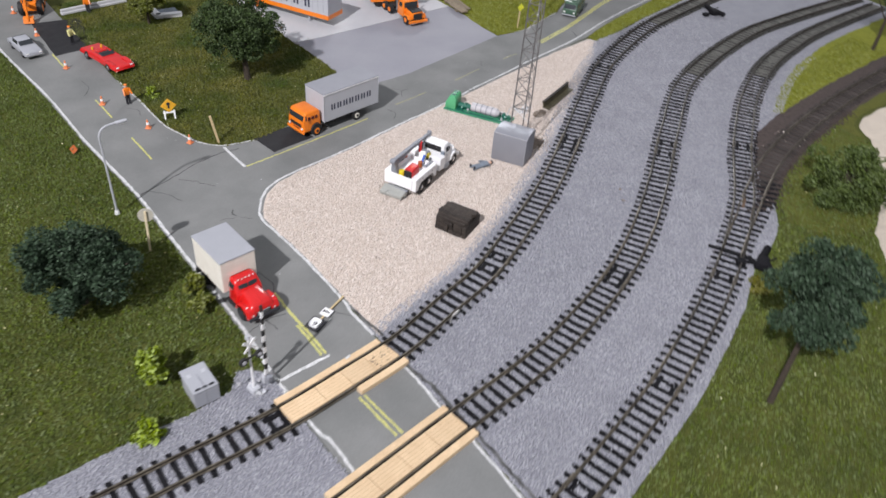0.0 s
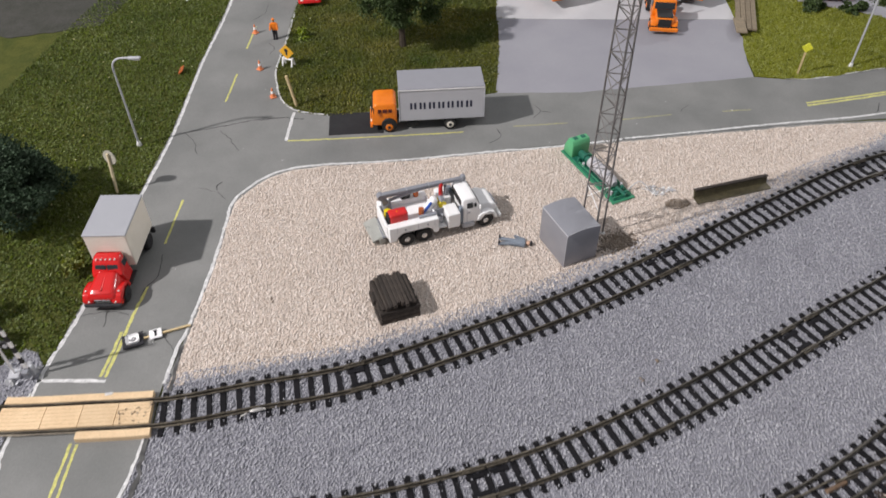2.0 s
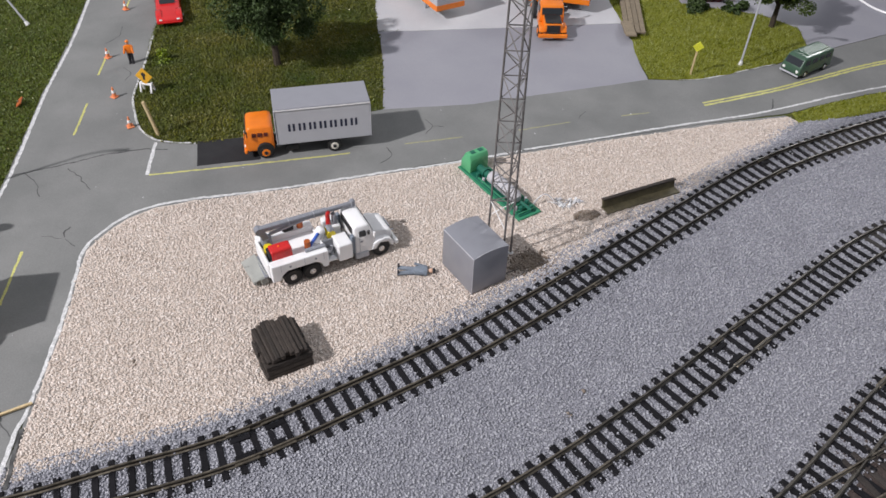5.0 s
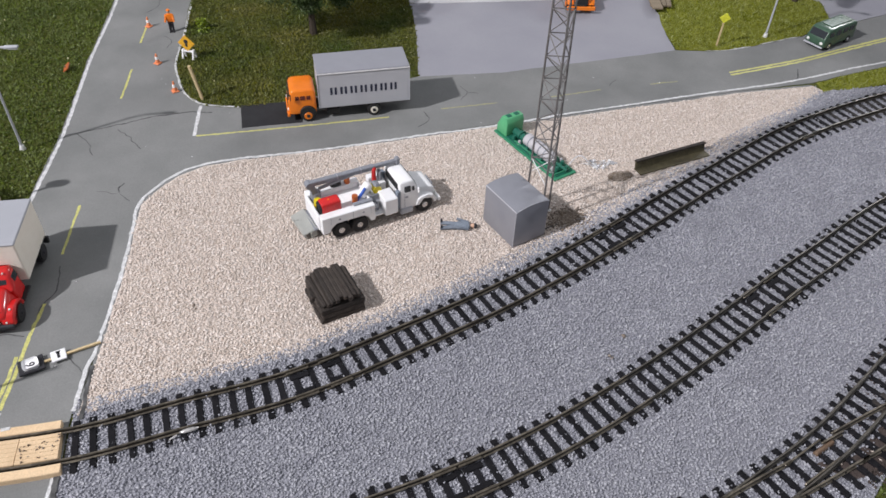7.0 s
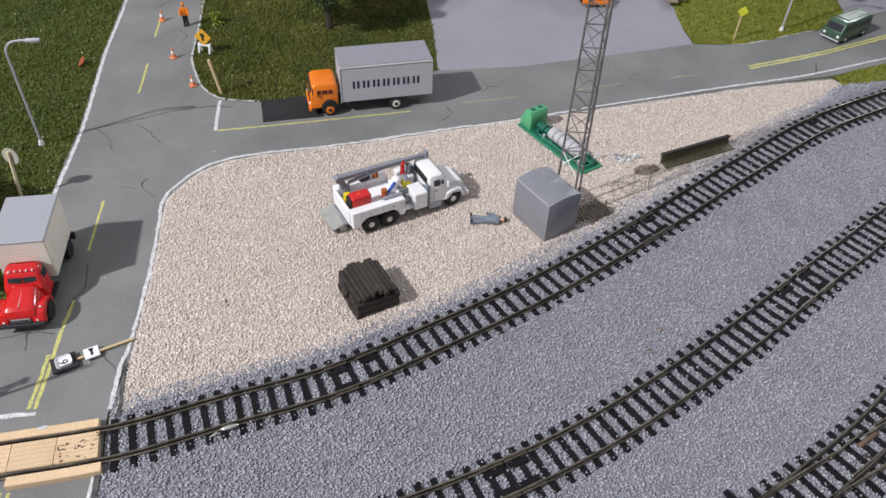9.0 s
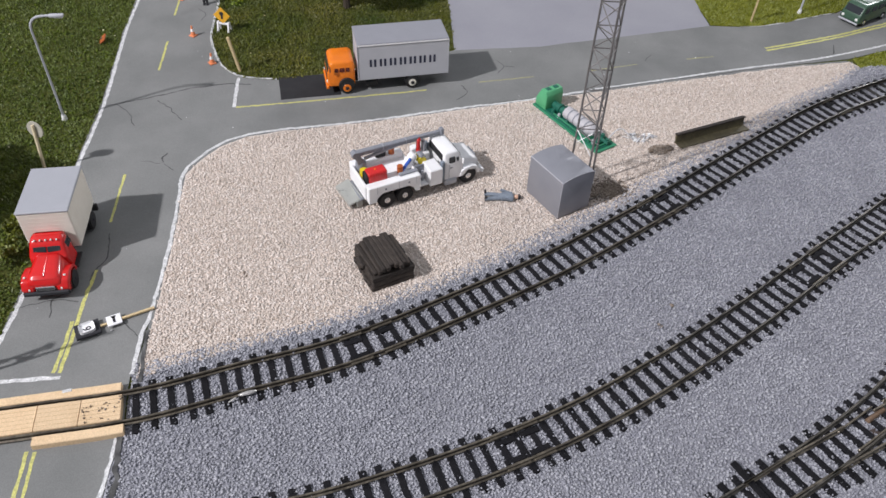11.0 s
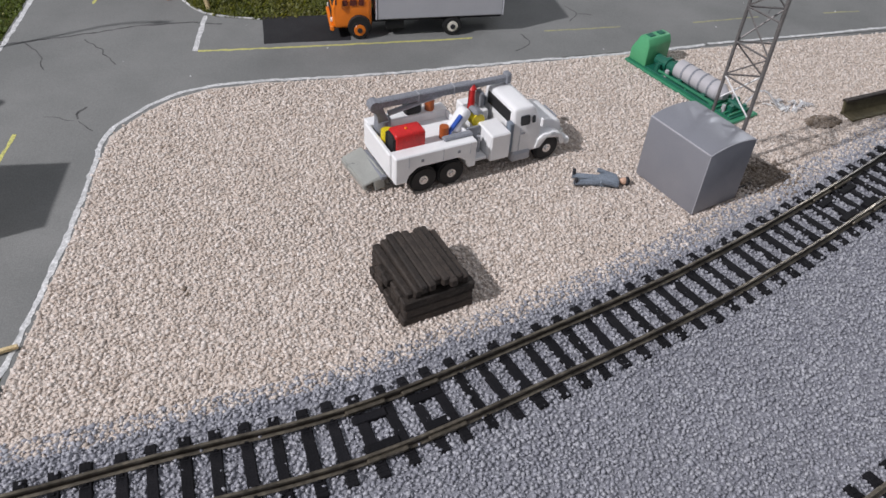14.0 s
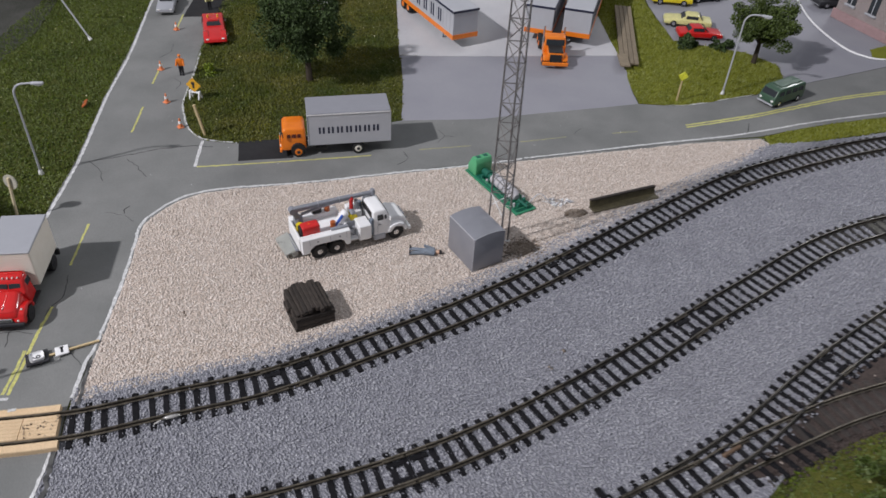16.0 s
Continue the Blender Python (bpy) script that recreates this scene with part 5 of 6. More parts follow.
# roof skin: a thin sheet, creased from the mast's feet towards the near corner
gx, gy = np.meshgrid(np.linspace(-HW + 0.5, HW - 0.5, 25), np.linspace(-HL + 0.4, HL - 0.4, 31), indexing="ij")
rim = np.clip((1 - (gx / HW) ** 2) * (1 - (gy / HL) ** 2) * 2.2, 0, 1)
ridge = lambda x, y, a, w: np.exp(-(((gx - x) * math.sin(radians(a)) - (gy - y) * math.cos(radians(a))) / w) ** 2) * np.exp(-(((gx - x) * math.cos(radians(a)) + (gy - y) * math.sin(radians(a)) - 6) / 8) ** 2)
gz = arch(gx) + 0.05 + rim * (0.12 + 0.34 * ridge(9.5, 2.0, 190, 0.9) + 0.26 * ridge(4.0, 12.0, 235, 1.0) + 0.24 * ridge(4.0, 12.0, 290, 1.0) + 0.12 * np.sin(gx * 0.42 + 0.6) * np.cos(gy * 0.31))
V = np.stack([gx, gy, gz], 2).reshape(-1, 3)
i, j = np.meshgrid(np.arange(24), np.arange(30), indexing="ij")
k = (i * 31 + j).ravel()
skin = new("roof_sheet", mesh_from("roof_sheet", V, np.stack([k, k + 31, k + 32, k + 1], 1), M["silver"]))
for p in skin.data.polygons:
    p.use_smooth = True
skin.parent = hut
# pale strips on the hut's edges: wear, and edge highlights put in as colour
part("roof_edge", cyl(B(), (-HW + 0.1, -HL + 0.3, HH - 0.02), (-HW + 0.1, HL - 0.3, HH - 0.02), 0.3, n=6), M["silver_edge"], hut, "worn roof edge with its highlight painted pale")
bm = B()
for a, b in zip(np.linspace(-HW, HW, 11), np.linspace(-HW, HW, 11)[1:]):
    cyl(bm, (a, -HL + 0.1, float(arch(a)) - 0.1), (b, -HL + 0.1, float(arch(b)) - 0.1), 0.24, n=6)
part("roof_edge", bm, M["silver_edge"], hut, "worn roof edge with its highlight painted pale")
part("corner_wear", cyl(B(), (-HW + 0.08, -HL + 0.08, 1.0), (-HW + 0.08, -HL + 0.08, HH - 0.4), 0.16, n=6), M["silver_edge"], hut, "rubbed upright corner with painted highlight")
sk = thing("twig", 121.5, 76.5, 0.9, 26, "thin dark stick lying on gravel beside the hut", "stick")
part("stick", cyl(B(), (-4.5, 0, 0), (4.5, 0.4, 0.2), 0.32, 0.24, 6), M["dark"], sk)

mast = thing("lattice_mast", 115.3, 87.8, 0, 0, "tall grey lattice radio mast standing at the silver hut", "mast")
FEET = [(-7.0, 4.8), (1.0, -8.6), (6.6, 4.4)]


def leg_at(i, z):
    """Where a leg stands at a height: three legs with a slow taper."""
    k = 1.0 - 0.42 * max(0.0, (z - 20) / 240)
    return Vector((FEET[i][0] * k - 2.5 * z / 240, FEET[i][1] * k - 3 * z / 240, z))


TOP = 262
for i in range(3):
    part("leg", cyl(B(), leg_at(i, 0.3), leg_at(i, TOP), 0.6, 0.48, n=6), M["steel"], mast, "thin grey steel leg")
    part("foot", ball(B(), leg_at(i, 0.6), (1.8, 1.5, 0.9)), M["glue"], mast, "dab of white glue")
zs = [28.0, 38.0]
while zs[-1] < TOP - 12:
    zs.append(zs[-1] + 12.5)
for k, (a, b) in enumerate(zip(zs, zs[1:])):
    for i in range(3):
        j = (i + 1) % 3
        part("cross_bar", cyl(B(), leg_at(i, b), leg_at(j, b), 0.34, n=5), M["steel"], mast)
        p, q = (leg_at(i, a), leg_at(j, b)) if k % 2 else (leg_at(j, a), leg_at(i, b))
        part("diagonal", cyl(B(), p, q, 0.3, n=5), M["steel"] if k else M["glue"], mast, "" if k else "whitish lower brace")

# ---- stack of old ties ----
SA = math.degrees(math.atan2(11, 20))
stack = thing("tie_stack", 6.0, 14.9, 0.3, SA, "stack of dark creosoted railway ties on gravel", "stack")
stack.scale = (1, 1, 0.86)
for lay in range(3):
    for i in range(7):
        c = (random.uniform(-0.5, 0.5), -12.6 + (i + 0.5) * 25.4 / 7, 1.8 + lay * 3.75)
        part("tie", bx(B(), c, (22.8 + random.uniform(-1.2, 1.2), 3.5, 3.6), 0.4, rot=(random.uniform(-2, 2), 0, random.uniform(-1.2, 1.2))), M["creosote"], stack)
for i in range(9):
    x = -8.9 + i * 2.2
    z = 11.3 + 3.4 * (1 - ((i - 4.3) / 4.6) ** 2)
    part("tie", bx(B(), (x, 0.2 + random.uniform(-0.9, 0.9), z), (2.35, 25 + random.uniform(-2.2, 1.5), 3.4), 0.45, rot=(random.uniform(-1.5, 1.5), random.uniform(-9, 9), random.uniform(-1.5, 1.5))), M["creosote"], stack)

# ---- green pump skid ----
GA = math.degrees(math.atan2(-51, 34))
skid = thing("pump_skid", 118, 151, 0.3, GA, "green pump skid with pale ribbed pipe lying on gravel", "machine")
part("base_plate", bx(B(), (0, 0, 0.8), (64, 17, 1.4), 0.3), M["green_m"], skid, "green base plate")
part("deck", bx(B(), (0, 0, 1.8), (60, 13.5, 0.8), 0.2), M["green_d"], skid, "dark green deck")
hs = part("engine_housing", side(B(), [(-31, 1.6), (-20.5, 1.6), (-20.5, 11.5), (-22, 14.6), (-27, 14.6), (-31, 7)], -7, 7, 0.8, 2), M["green"], skid, "bright green engine housing", True)
for y in (-3, 3):
    part("vent", bx(B(), (-24.5, y, 14.7), (3, 3.2, 0.5), 0.1), M["green_d"], hs)
part("motor", cyl(B(), (-20, 0, 4.6), (-8, 0, 4.6), 2.5, n=14), M["green_d"], skid)
part("flange", cyl(B(), (-14, 0, 4.8), (-12.4, 0, 4.8), 3.3, n=16), M["green_d"], skid)
tank = part("pipe", cyl(B(), (-7, 0, 5.9), (17, 0, 5.9), 4.1, n=20), M["pipe"], skid, "pale ribbed pipe", True)
for x in (-2.5, 2.5, 7.5, 12.5):
    part("band", cyl(B(), (x, 0, 5.9), (x + 0.9, 0, 5.9), 4.3, n=20), M["grey_d"], tank, "dark band")
part("pipe_end", cyl(B(), (17, 0, 5.9), (20, 0, 5.9), 4.0, 2.0, 16), M["pipe"], tank)
for x, y, r in ((-13, 4.6, 1.3), (-9, -5, 1.1), (-15, -4.8, 1.4), (23, 4, 1.6), (26, -3, 1.4), (28, 3, 1.2), (24, -5, 1.0), (20, 5.6, 1.1)):
    bm = cyl(B(), (x, y, 2), (x, y, 4 + r), r, r * 0.8, 8)
    part("valve", bm, M["green_d"] if r > 1.15 else M["pipe"], skid)
for x in (19, 21.4, 23.8, 26.2, 28.6):
    part("grating_bar", bx(B(), (x, 0, 2.7), (0.8, 13.5, 1.0), 0.1), M["green_m"], skid)
for y in (-6.0, 6.0):
    part("side_rail", bx(B(), (4, y, 3.4), (34, 0.9, 1.0), 0.15), M["green_m"], skid, "thin green side rail")
    for x in (-10, 4, 18):
        part("rail_post", bx(B(), (x, y, 2.6), (0.9, 0.9, 1.6)), M["green_m"], skid)
part("saddle", bx(B(), (-2, 0, 2.6), (2.2, 10, 2.4), 0.3), M["green_d"], skid)
part("saddle", bx(B(), (12, 0, 2.6), (2.2, 10, 2.4), 0.3), M["green_d"], skid)
part("outlet_pipe", cyl(B(), (22, 0, 5), (30, 2, 3.5), 1.0, n=8), M["green_d"], skid)

# ---- iron channel and clear scraps ----
ch = thing("steel_beam", 204.5, 146, 0.3, math.degrees(math.atan2(23, 49)), "olive rusted iron beam lying beside the track", "beam")
part("web", bx(B(), (0, 0, 3.5), (54, 1.2, 6.4), 0.2, rot=(-14, 0, 0)), M["olive"], ch)
part("flange", bx(B(), (0, -3.2, 0.8), (54, 7.5, 1.1), 0.2), M["olive"], ch)
part("flange", bx(B(), (0, 0.4, 6.5), (54, 3.0, 1.0), 0.2, rot=(-14, 0, 0)), M["creosote"], ch)


def scraps(x, y, n, spread, size, tilt, other, label):
    """A few splinters of clear plastic, each a piece of its own; every third is opaque, in the other colour."""
    ob = thing("plastic_scrap", x, y, 0.3, 0, label, "scrap")
    for k in range(n):
        odd = k % 3 == 2
        dims = (random.uniform(*size) * (0.6 if odd else 1), random.uniform(0.8, 2.1), 0.35)
        at = (random.uniform(-spread, spread), random.uniform(-0.65, 0.65) * spread, random.uniform(0.6, 1.8))
        rot = (random.uniform(-tilt, tilt), random.uniform(-tilt, tilt), random.uniform(0, 180))
        part("splinter", bx(B(), at, dims, 0.0, rot=rot), M[other] if odd else M["shard"], ob)


# opaque white splinters and beads paint in the glints of the clear plastic
for x, y, w in ((152, 139, 1.2), (158.5, 137, 1.0), (164, 140, 0.8)):
    scraps(x, y, 9, 4, (2, 5), 40, "glue", "small clear plastic scrap with painted white glints on gravel")
    o = thing("glint_bead", x + 2.3, y - 0.6, 0.3, 0, "round white bead painted as a glint of clear plastic", "scrap")
    part("bead", ball(B(), (0, 0, 0.8), (w, 0.9, 0.8), 8), M["glue"], o)


bm = B()
tube = [Vector((136 + 24 * s, 133 + 7 * s + 2.5 * math.sin(6 * s), 1.0 + 7.0 * math.sin(math.pi * min(1.0, s * 1.25)) ** 2)) for s in np.linspace(0, 1, 16)]
for a, b in zip(tube, tube[1:]):
    cyl(bm, a, b, 0.45, n=6)
tagged(part("clear_tube", bm, M["shard"], None, "", True), "thin clear tube arching over the gravel", "tube")


# ---- figures: each one plain painted shape ----
def figure(x, y, rz, top, legs, label, lying=False, hat=None, arm=35):
    bm = B()
    for s in (1, -1):
        ft = s * (2.7 if lying else 1.3)
        cyl(bm, (0.3 * s, ft, 0), (0, s * 1.1, 9.5), 1.05, 1.4, 8, mi=1)
        bx(bm, (0.8, ft, 0.5), (3.2, 1.7, 1.1), 0.3, mi=3)
        a = radians(arm)
        cyl(bm, (0, s * 2.7, 15.6), (1.5 + 3.5 * math.sin(a), s * 3.6, 15.6 - 6.5 * math.cos(a)), 1.0, 0.8, 8, mi=0)
    bx(bm, (0, 0, 12.8), (3.2, 5.2, 7.4), 1.0, top=(0.95, 1.1), seg=2, mi=0)
    ball(bm, (0.1, 0, 18.6), (1.45, 1.35, 1.8), 10, mi=2)
    ball(bm, (0, 0, 19.6), (1.75, 1.65, 1.1), 10, mi=3 if hat is None else 4)
    ob = part("worker_figurine", bm, [M[top], M[legs], M["skin"], M["dark"], M[hat or "dark"]], None, "", True)
    ob.matrix_basis = pose(x * U, y * U, (1.9 if lying else 0.4) * U, 0, 0, rz) @ (pose(0, 0, 0, 0, -90, 0) if lying else Matrix())
    k = 1.0 if lying else 0.9
    ob.scale = (k, k, k)
    return tagged(ob, label, "figurine")


figure(-154, 300, -80, "orange", "dark", "small road worker figurine in orange vest", hat="orange")
figure(-171, 447, -60, "yellow_p", "dark", "small road worker figurine in pale yellow vest", hat="orange")
figure(-139, 525, -100, "orange", "dark", "small road worker figurine in orange vest before the barrier", hat="yellow")
figure(59, 74.5, 181, "denim", "denim", "blue-grey worker figurine lying on the gravel", lying=True, hat="dark", arm=8)


# ---- road furniture ----
def cone(x, y):
    ob = thing("traffic_cone", x, y, 0.4, random.uniform(0, 90), "small orange traffic cone with white band", "cone", "cones along the road works")
    part("cone_base", bx(B(), (0, 0, 0.4), (4.7, 4.7, 0.8), 0.2), M["cone_orange"], ob)
    part("cone_body", cyl(B(), (0, 0, 0.7), (0, 0, 7.9), 1.75, 0.5, 12), M["cone_orange"], ob, "", True)
    part("cone_band", cyl(B(), (0, 0, 3.6), (0, 0, 5.6), 1.4, 1.05, 12), M["white"], ob, "white band")


for x, y in ((-174.5, 307), (-151, 249.5), (-128, 211.5), (-187.5, 392), (-198, 480), (-209, 549)):
    cone(x, y)


def street_lamp(x, y, h, rz, label, reach=18, tilt=0):
    ob = thing("street_lamp", x, y, 0.2, rz, label, "street lamp", "lamps along the road", ry=tilt)
    part("foot", cyl(B(), (0, 0, 0), (0, 0, 3.2), 1.9, 1.3, 10), M["glue"], ob, "white foot")
    part("post", cyl(B(), (0, 0, 2), (0, 0, h - 4), 0.8, 0.65, 8), M["grey_l"], ob, "thin grey post")
    bm = B()
    pts = [Vector((reach * 0.42 * (1 - math.cos(a)), 0, h - 4 + 8 * math.sin(a))) for a in np.linspace(0, math.pi / 2, 7)] + [Vector((reach * 0.75, 0, h + 4.4))]
    for a, b in zip(pts, pts[1:]):
        cyl(bm, a, b, 0.7, n=7)
    part("arm", bm, M["grey_l"], ob, "curved grey arm")
    hd = part("lamp_head", bx(B(), (reach * 0.9, 0, h + 4.2), (8, 2.8, 1.6), 0.6, seg=2), M["grey_l"], ob, "", True)
    part("lamp_glass", bx(B(), (reach * 0.95, 0, h + 3.2), (5, 2.0, 0.7), 0.2), M["lens"], hd)


street_lamp(-203, 138, 65, 8, "thin grey street lamp with curved arm on the turf")
street_lamp(320.4, 322, 70, -20, "thin grey street lamp on the verge")
street_lamp(-257, 359, 65, 160, "thin grey street lamp leaning outward beside the road", tilt=34)


def sign_back(x, y, h, r, rz, lean):
    ob = thing("road_sign", x, y, 0, rz, "round sign seen from its bare back on a wooden post", "sign", rx=lean[0], ry=lean[1])
    part("post", bx(B(), (0, 0, h / 2), (1.5, 1.5, h), 0.2), M["wood_p"], ob, "pale bare wooden post")
    part("plate", cyl(B(), (0.8, 0, h - r * 0.7), (1.5, 0, h - r * 0.7), r, n=20), M["sign_grey"], ob, "grey-beige unpainted plate")


sign_back(-194.5, 86, 31, 5.0, 75, (3, 4))
ys = thing("road_sign", 276, 304, 0.4, -100, "bright yellow warning sign on a wooden post", "sign", ry=4)
part("post", bx(B(), (0, 0, 12), (1.3, 1.3, 24), 0.2), M["wood"], ys, "bare wooden post")
part("plate", bx(B(), (0.9, 0, 24.5), (0.6, 6.2, 6.2), 0.1, rot=(40, 0, 8)), M["fluoro"], ys, "bright yellow diamond plate")
# warning sign on white trestle
tr = thing("warning_sign", -130, 259, 0.4, -100, "orange warning diamond on a white trestle at the turf corner", "sign")
for s in (1, -1):
    part("trestle_leg", bx(B(), (1.5, s * 4.0, 3.4), (1.2, 1.3, 7.5), 0.1, rot=(0, -18, 0)), M["white"], tr)
    part("trestle_leg", bx(B(), (-1.5, s * 4.0, 3.4), (1.2, 1.3, 7.5), 0.1, rot=(0, 18, 0)), M["white"], tr)
part("trestle_bar", bx(B(), (0.4, 0, 5.8), (1.2, 10, 1.4), 0.1), M["white"], tr)
pl = part("plate", bx(B(), (0.6, 0, 12.2), (0.7, 9.2, 9.2), 0.2, rot=(45, 0, 0)), M["amber"], tr, "amber diamond plate")
part("symbol", bx(B(), (1.05, 0, 12.2), (0.2, 1.5, 5.0)), M["dark"], pl)
part("symbol", cyl(B(), (1.0, 0, 13.8), (1.2, 0, 13.8), 1.6, n=8), M["dark"], pl)
# leaning wooden post without a plate
po = thing("wooden_post", -107, 203, 0.3, 0, "bare wooden post leaning at the turf corner", "post", rx=0, ry=-10)
part("post", bx(B(), (0, 0, 12.5), (1.8, 1.8, 26), 0.2), M["wood"], po)
# fallen route sign
fs = thing("route_sign", -118, -26, 0.5, math.degrees(math.atan2(11.5, 20)), "route sign with a white shield lying flat on the road", "sign")
part("stick", bx(B(), (9.5, 0.0, 0.9), (19, 1.3, 1.2), 0.2), M["wood"], fs, "bare wooden stick")
part("stick", bx(B(), (-4.5, 0.0, 0.7), (4, 1.3, 1.0), 0.2), M["wood"], fs)
pl = part("plate", bx(B(), (-11.5, 0, 1.2), (11, 9.5, 0.9), 0.2), M["dark"], fs, "black square plate")
part("shield", bx(B(), (-11.5, 0, 1.75), (7.0, 6.2, 0.3), 1.6, seg=3), M["white"], pl, "white shield")
p2 = part("arrow_plate", bx(B(), (0.5, 0, 1.6), (6.6, 6.6, 0.8), 0.2), M["white"], fs, "white arrow plate")
part("arrow", bx(B(), (0.5, 0, 2.1), (1.1, 3.8, 0.2)), M["dark"], p2)
part("arrow", cyl(B(), (0.5, 1.6, 2.0), (0.5, 1.6, 2.2), 1.4, n=3), M["dark"], p2)
cu = bpy.data.curves.new("numeral", "FONT")
cu.body, cu.size, cu.align_x, cu.align_y, cu.extrude = "6", 5.6 * U, "CENTER", "CENTER", 0.1 * U
cu.materials.append(M["dark"])
nu = new("numeral", cu)
nu.parent = pl
nu.matrix_basis = pose(-11.5 * U, 0, 2.0 * U, 0, 0, 90)

# ---- crossing signal and relay box by the tracks ----
xs = thing("crossing_signal", -178.5, -61.5, 0.2, -75, "white crossbuck signal with black lamps at the turf edge", "signal")
part("mast", cyl(B(), (0, 0, 0), (0, 0, 40), 0.65, n=8), M["white"], xs, "white mast")
part("mast_base", bx(B(), (0, 0, 1.2), (6, 6, 2.4), 0.5), M["grey_l"], xs)
for s in (1, -1):
    part("crossbuck_arm", bx(B(), (1.1, 0, 35), (0.6, 10.5, 1.6), 0.1, rot=(s * 45, 0, 0)), M["white"], xs, "white crossbuck arm")
    hood = part("signal_lamp", cyl(B(), (0.6, s * 5.0, 26), (2.0, s * 5.0, 26), 2.6, n=14), M["black"], xs, "round black lamp disc")
    part("lens", cyl(B(), (1.9, s * 5.0, 26), (2.4, s * 5.0, 26), 1.2, n=10), M["grey_l"], hood)
part("lamp_bar", bx(B(), (0.6, 0, 26), (0.9, 10, 1.0), 0.1), M["black"], xs)
part("bell", cyl(B(), (0, 0, 39.6), (0, 0, 41.6), 1.5, 1.2, 10), M["grey_l"], xs)
for x, y, n in ((-176, -67, 8), (-181, -57, 7), (-172, -56, 6)):
    scraps(x, y, n, 4, (1.5, 4.5), 60, "grey_l", "clear and grey plastic scraps at the signal's foot")
gt = thing("crossing_gate", -170.5, -60.5, 0.2, -75, "raised white and black crossing gate arm", "gate", ry=2)
for i in range(13):
    part("gate_band", bx(B(), (0, 0, 5 + i * 4.4), (1.1, 2.2 - 0.06 * i, 4.4), 0.1), M["white"] if i % 2 else M["black"], gt, "white gate band" if i % 2 else "black gate band")
part("gate_motor", bx(B(), (-1.5, 0, 3.2), (4, 4.5, 6), 0.6), M["grey_l"], gt)
part("counterweight", bx(B(), (2.2, 0, 5), (3.0, 3.4, 5.0), 0.5), M["grey_d"], gt)
rb = thing("relay_cabinet", -204.5, -51, 0.2, 6, "pale grey relay cabinet standing on the turf", "cabinet")
part("body", bx(B(), (0, 0, 6), (13.2, 17.5, 12), 0.5), M["grey"], rb, "", True)
part("lid", bx(B(), (0, 0.2, 12.4), (14.2, 19, 1.2), 0.3, rot=(3, 0, 0)), M["grey"], rb, "pale overhanging lid")
part("lid_seam", bx(B(), (0, 0, 13.05), (0.5, 18, 0.2)), M["grey_d"], rb)
for x in (-4.0, 4.2):
    part("lid_pad", bx(B(), (x, 3.5, 13.1), (2.4, 2.6, 0.5), 0.1), M["grey_l"], rb, "small pale pad on the lid")
for x in (-3.6, 3.6):
    part("door", bx(B(), (x, -8.9, 6), (6.8, 0.4, 10), 0.1), M["grey"], rb)


for y, w in ((-3.8, 3.0), (0.0, 2.6), (3.8, 3.0)):
    part("vent_slot", bx(B(), (y, -7.6, 13.0), (w, 1.2, 0.3)), M["dark"], rb, "dark slot in the lid")


def switch_machine(x, y, rz, label):
    ob = thing("switch_machine", x, y, 0.2, rz, label, "switch machine")
    part("case", bx(B(), (0, 0, 3.2), (12, 8.5, 6.4), 1.2, rot=(0, 0, 28), seg=2), M["tie"], ob, "", True)
    part("coil", cyl(B(), (4, 3, 3.6), (19, 10, 3.0), 3.0, 2.6, 12), M["tie"], ob, "black wound coil")
    part("coil", cyl(B(), (1, -3, 3.6), (-4, -13, 3.0), 3.0, 2.6, 12), M["tie"], ob, "black wound coil")
    part("coupling_box", bx(B(), (-11, 9, 2.0), (6.5, 6, 4), 0.6, rot=(0, 0, -40)), M["tie"], ob)
    part("rod", bx(B(), (-7, 5.5, 2.6), (12, 2.2, 1.4), 0.2, rot=(0, 0, -40)), M["tie"], ob)
    part("lever", cyl(B(), (5, -2, 5), (9, -4, 7), 0.5, n=6), M["tie"], ob)


switch_machine(174, -125, 0, "black plastic switch machine beside the outer track")
switch_machine(535, 242, 40, "black plastic switch machine between the far tracks")

# ---- trees and bushes ----
LEAF_V = np.array([(-0.5, 0, 0), (0.5, 0, 0.15), (0.25, 0.9, -0.1), (-0.3, 0.8, 0.2)])


def leaf_cloud(centres, radii, per, size):
    V = []
    for c, r in zip(centres, radii):
        d = rng.normal(size=(per, 3))
        d /= np.linalg.norm(d, axis=1)[:, None]
        p = np.array(c) + d * r * rng.uniform(0.55, 1.08, (per, 1)) * np.array([1, 1, 0.8])
        a = rng.normal(size=(per, 3))
        b = rng.normal(size=(per, 3)) + d * 0.8
        a /= np.linalg.norm(a, axis=1)[:, None]
        b -= a * (a * b).sum(1)[:, None]
        b /= np.linalg.norm(b, axis=1)[:, None]
        n = np.cross(a, b)
        s = size * rng.uniform(0.6, 1.4, (per, 1, 1))
        V.append(p[:, None] + s * (LEAF_V[None, :, :1] * a[:, None] + LEAF_V[None, :, 1:2] * b[:, None] + LEAF_V[None, :, 2:] * n[:, None]))
    V = np.concatenate(V).reshape(-1, 3)
    return V, np.arange(len(V)).reshape(-1, 4)


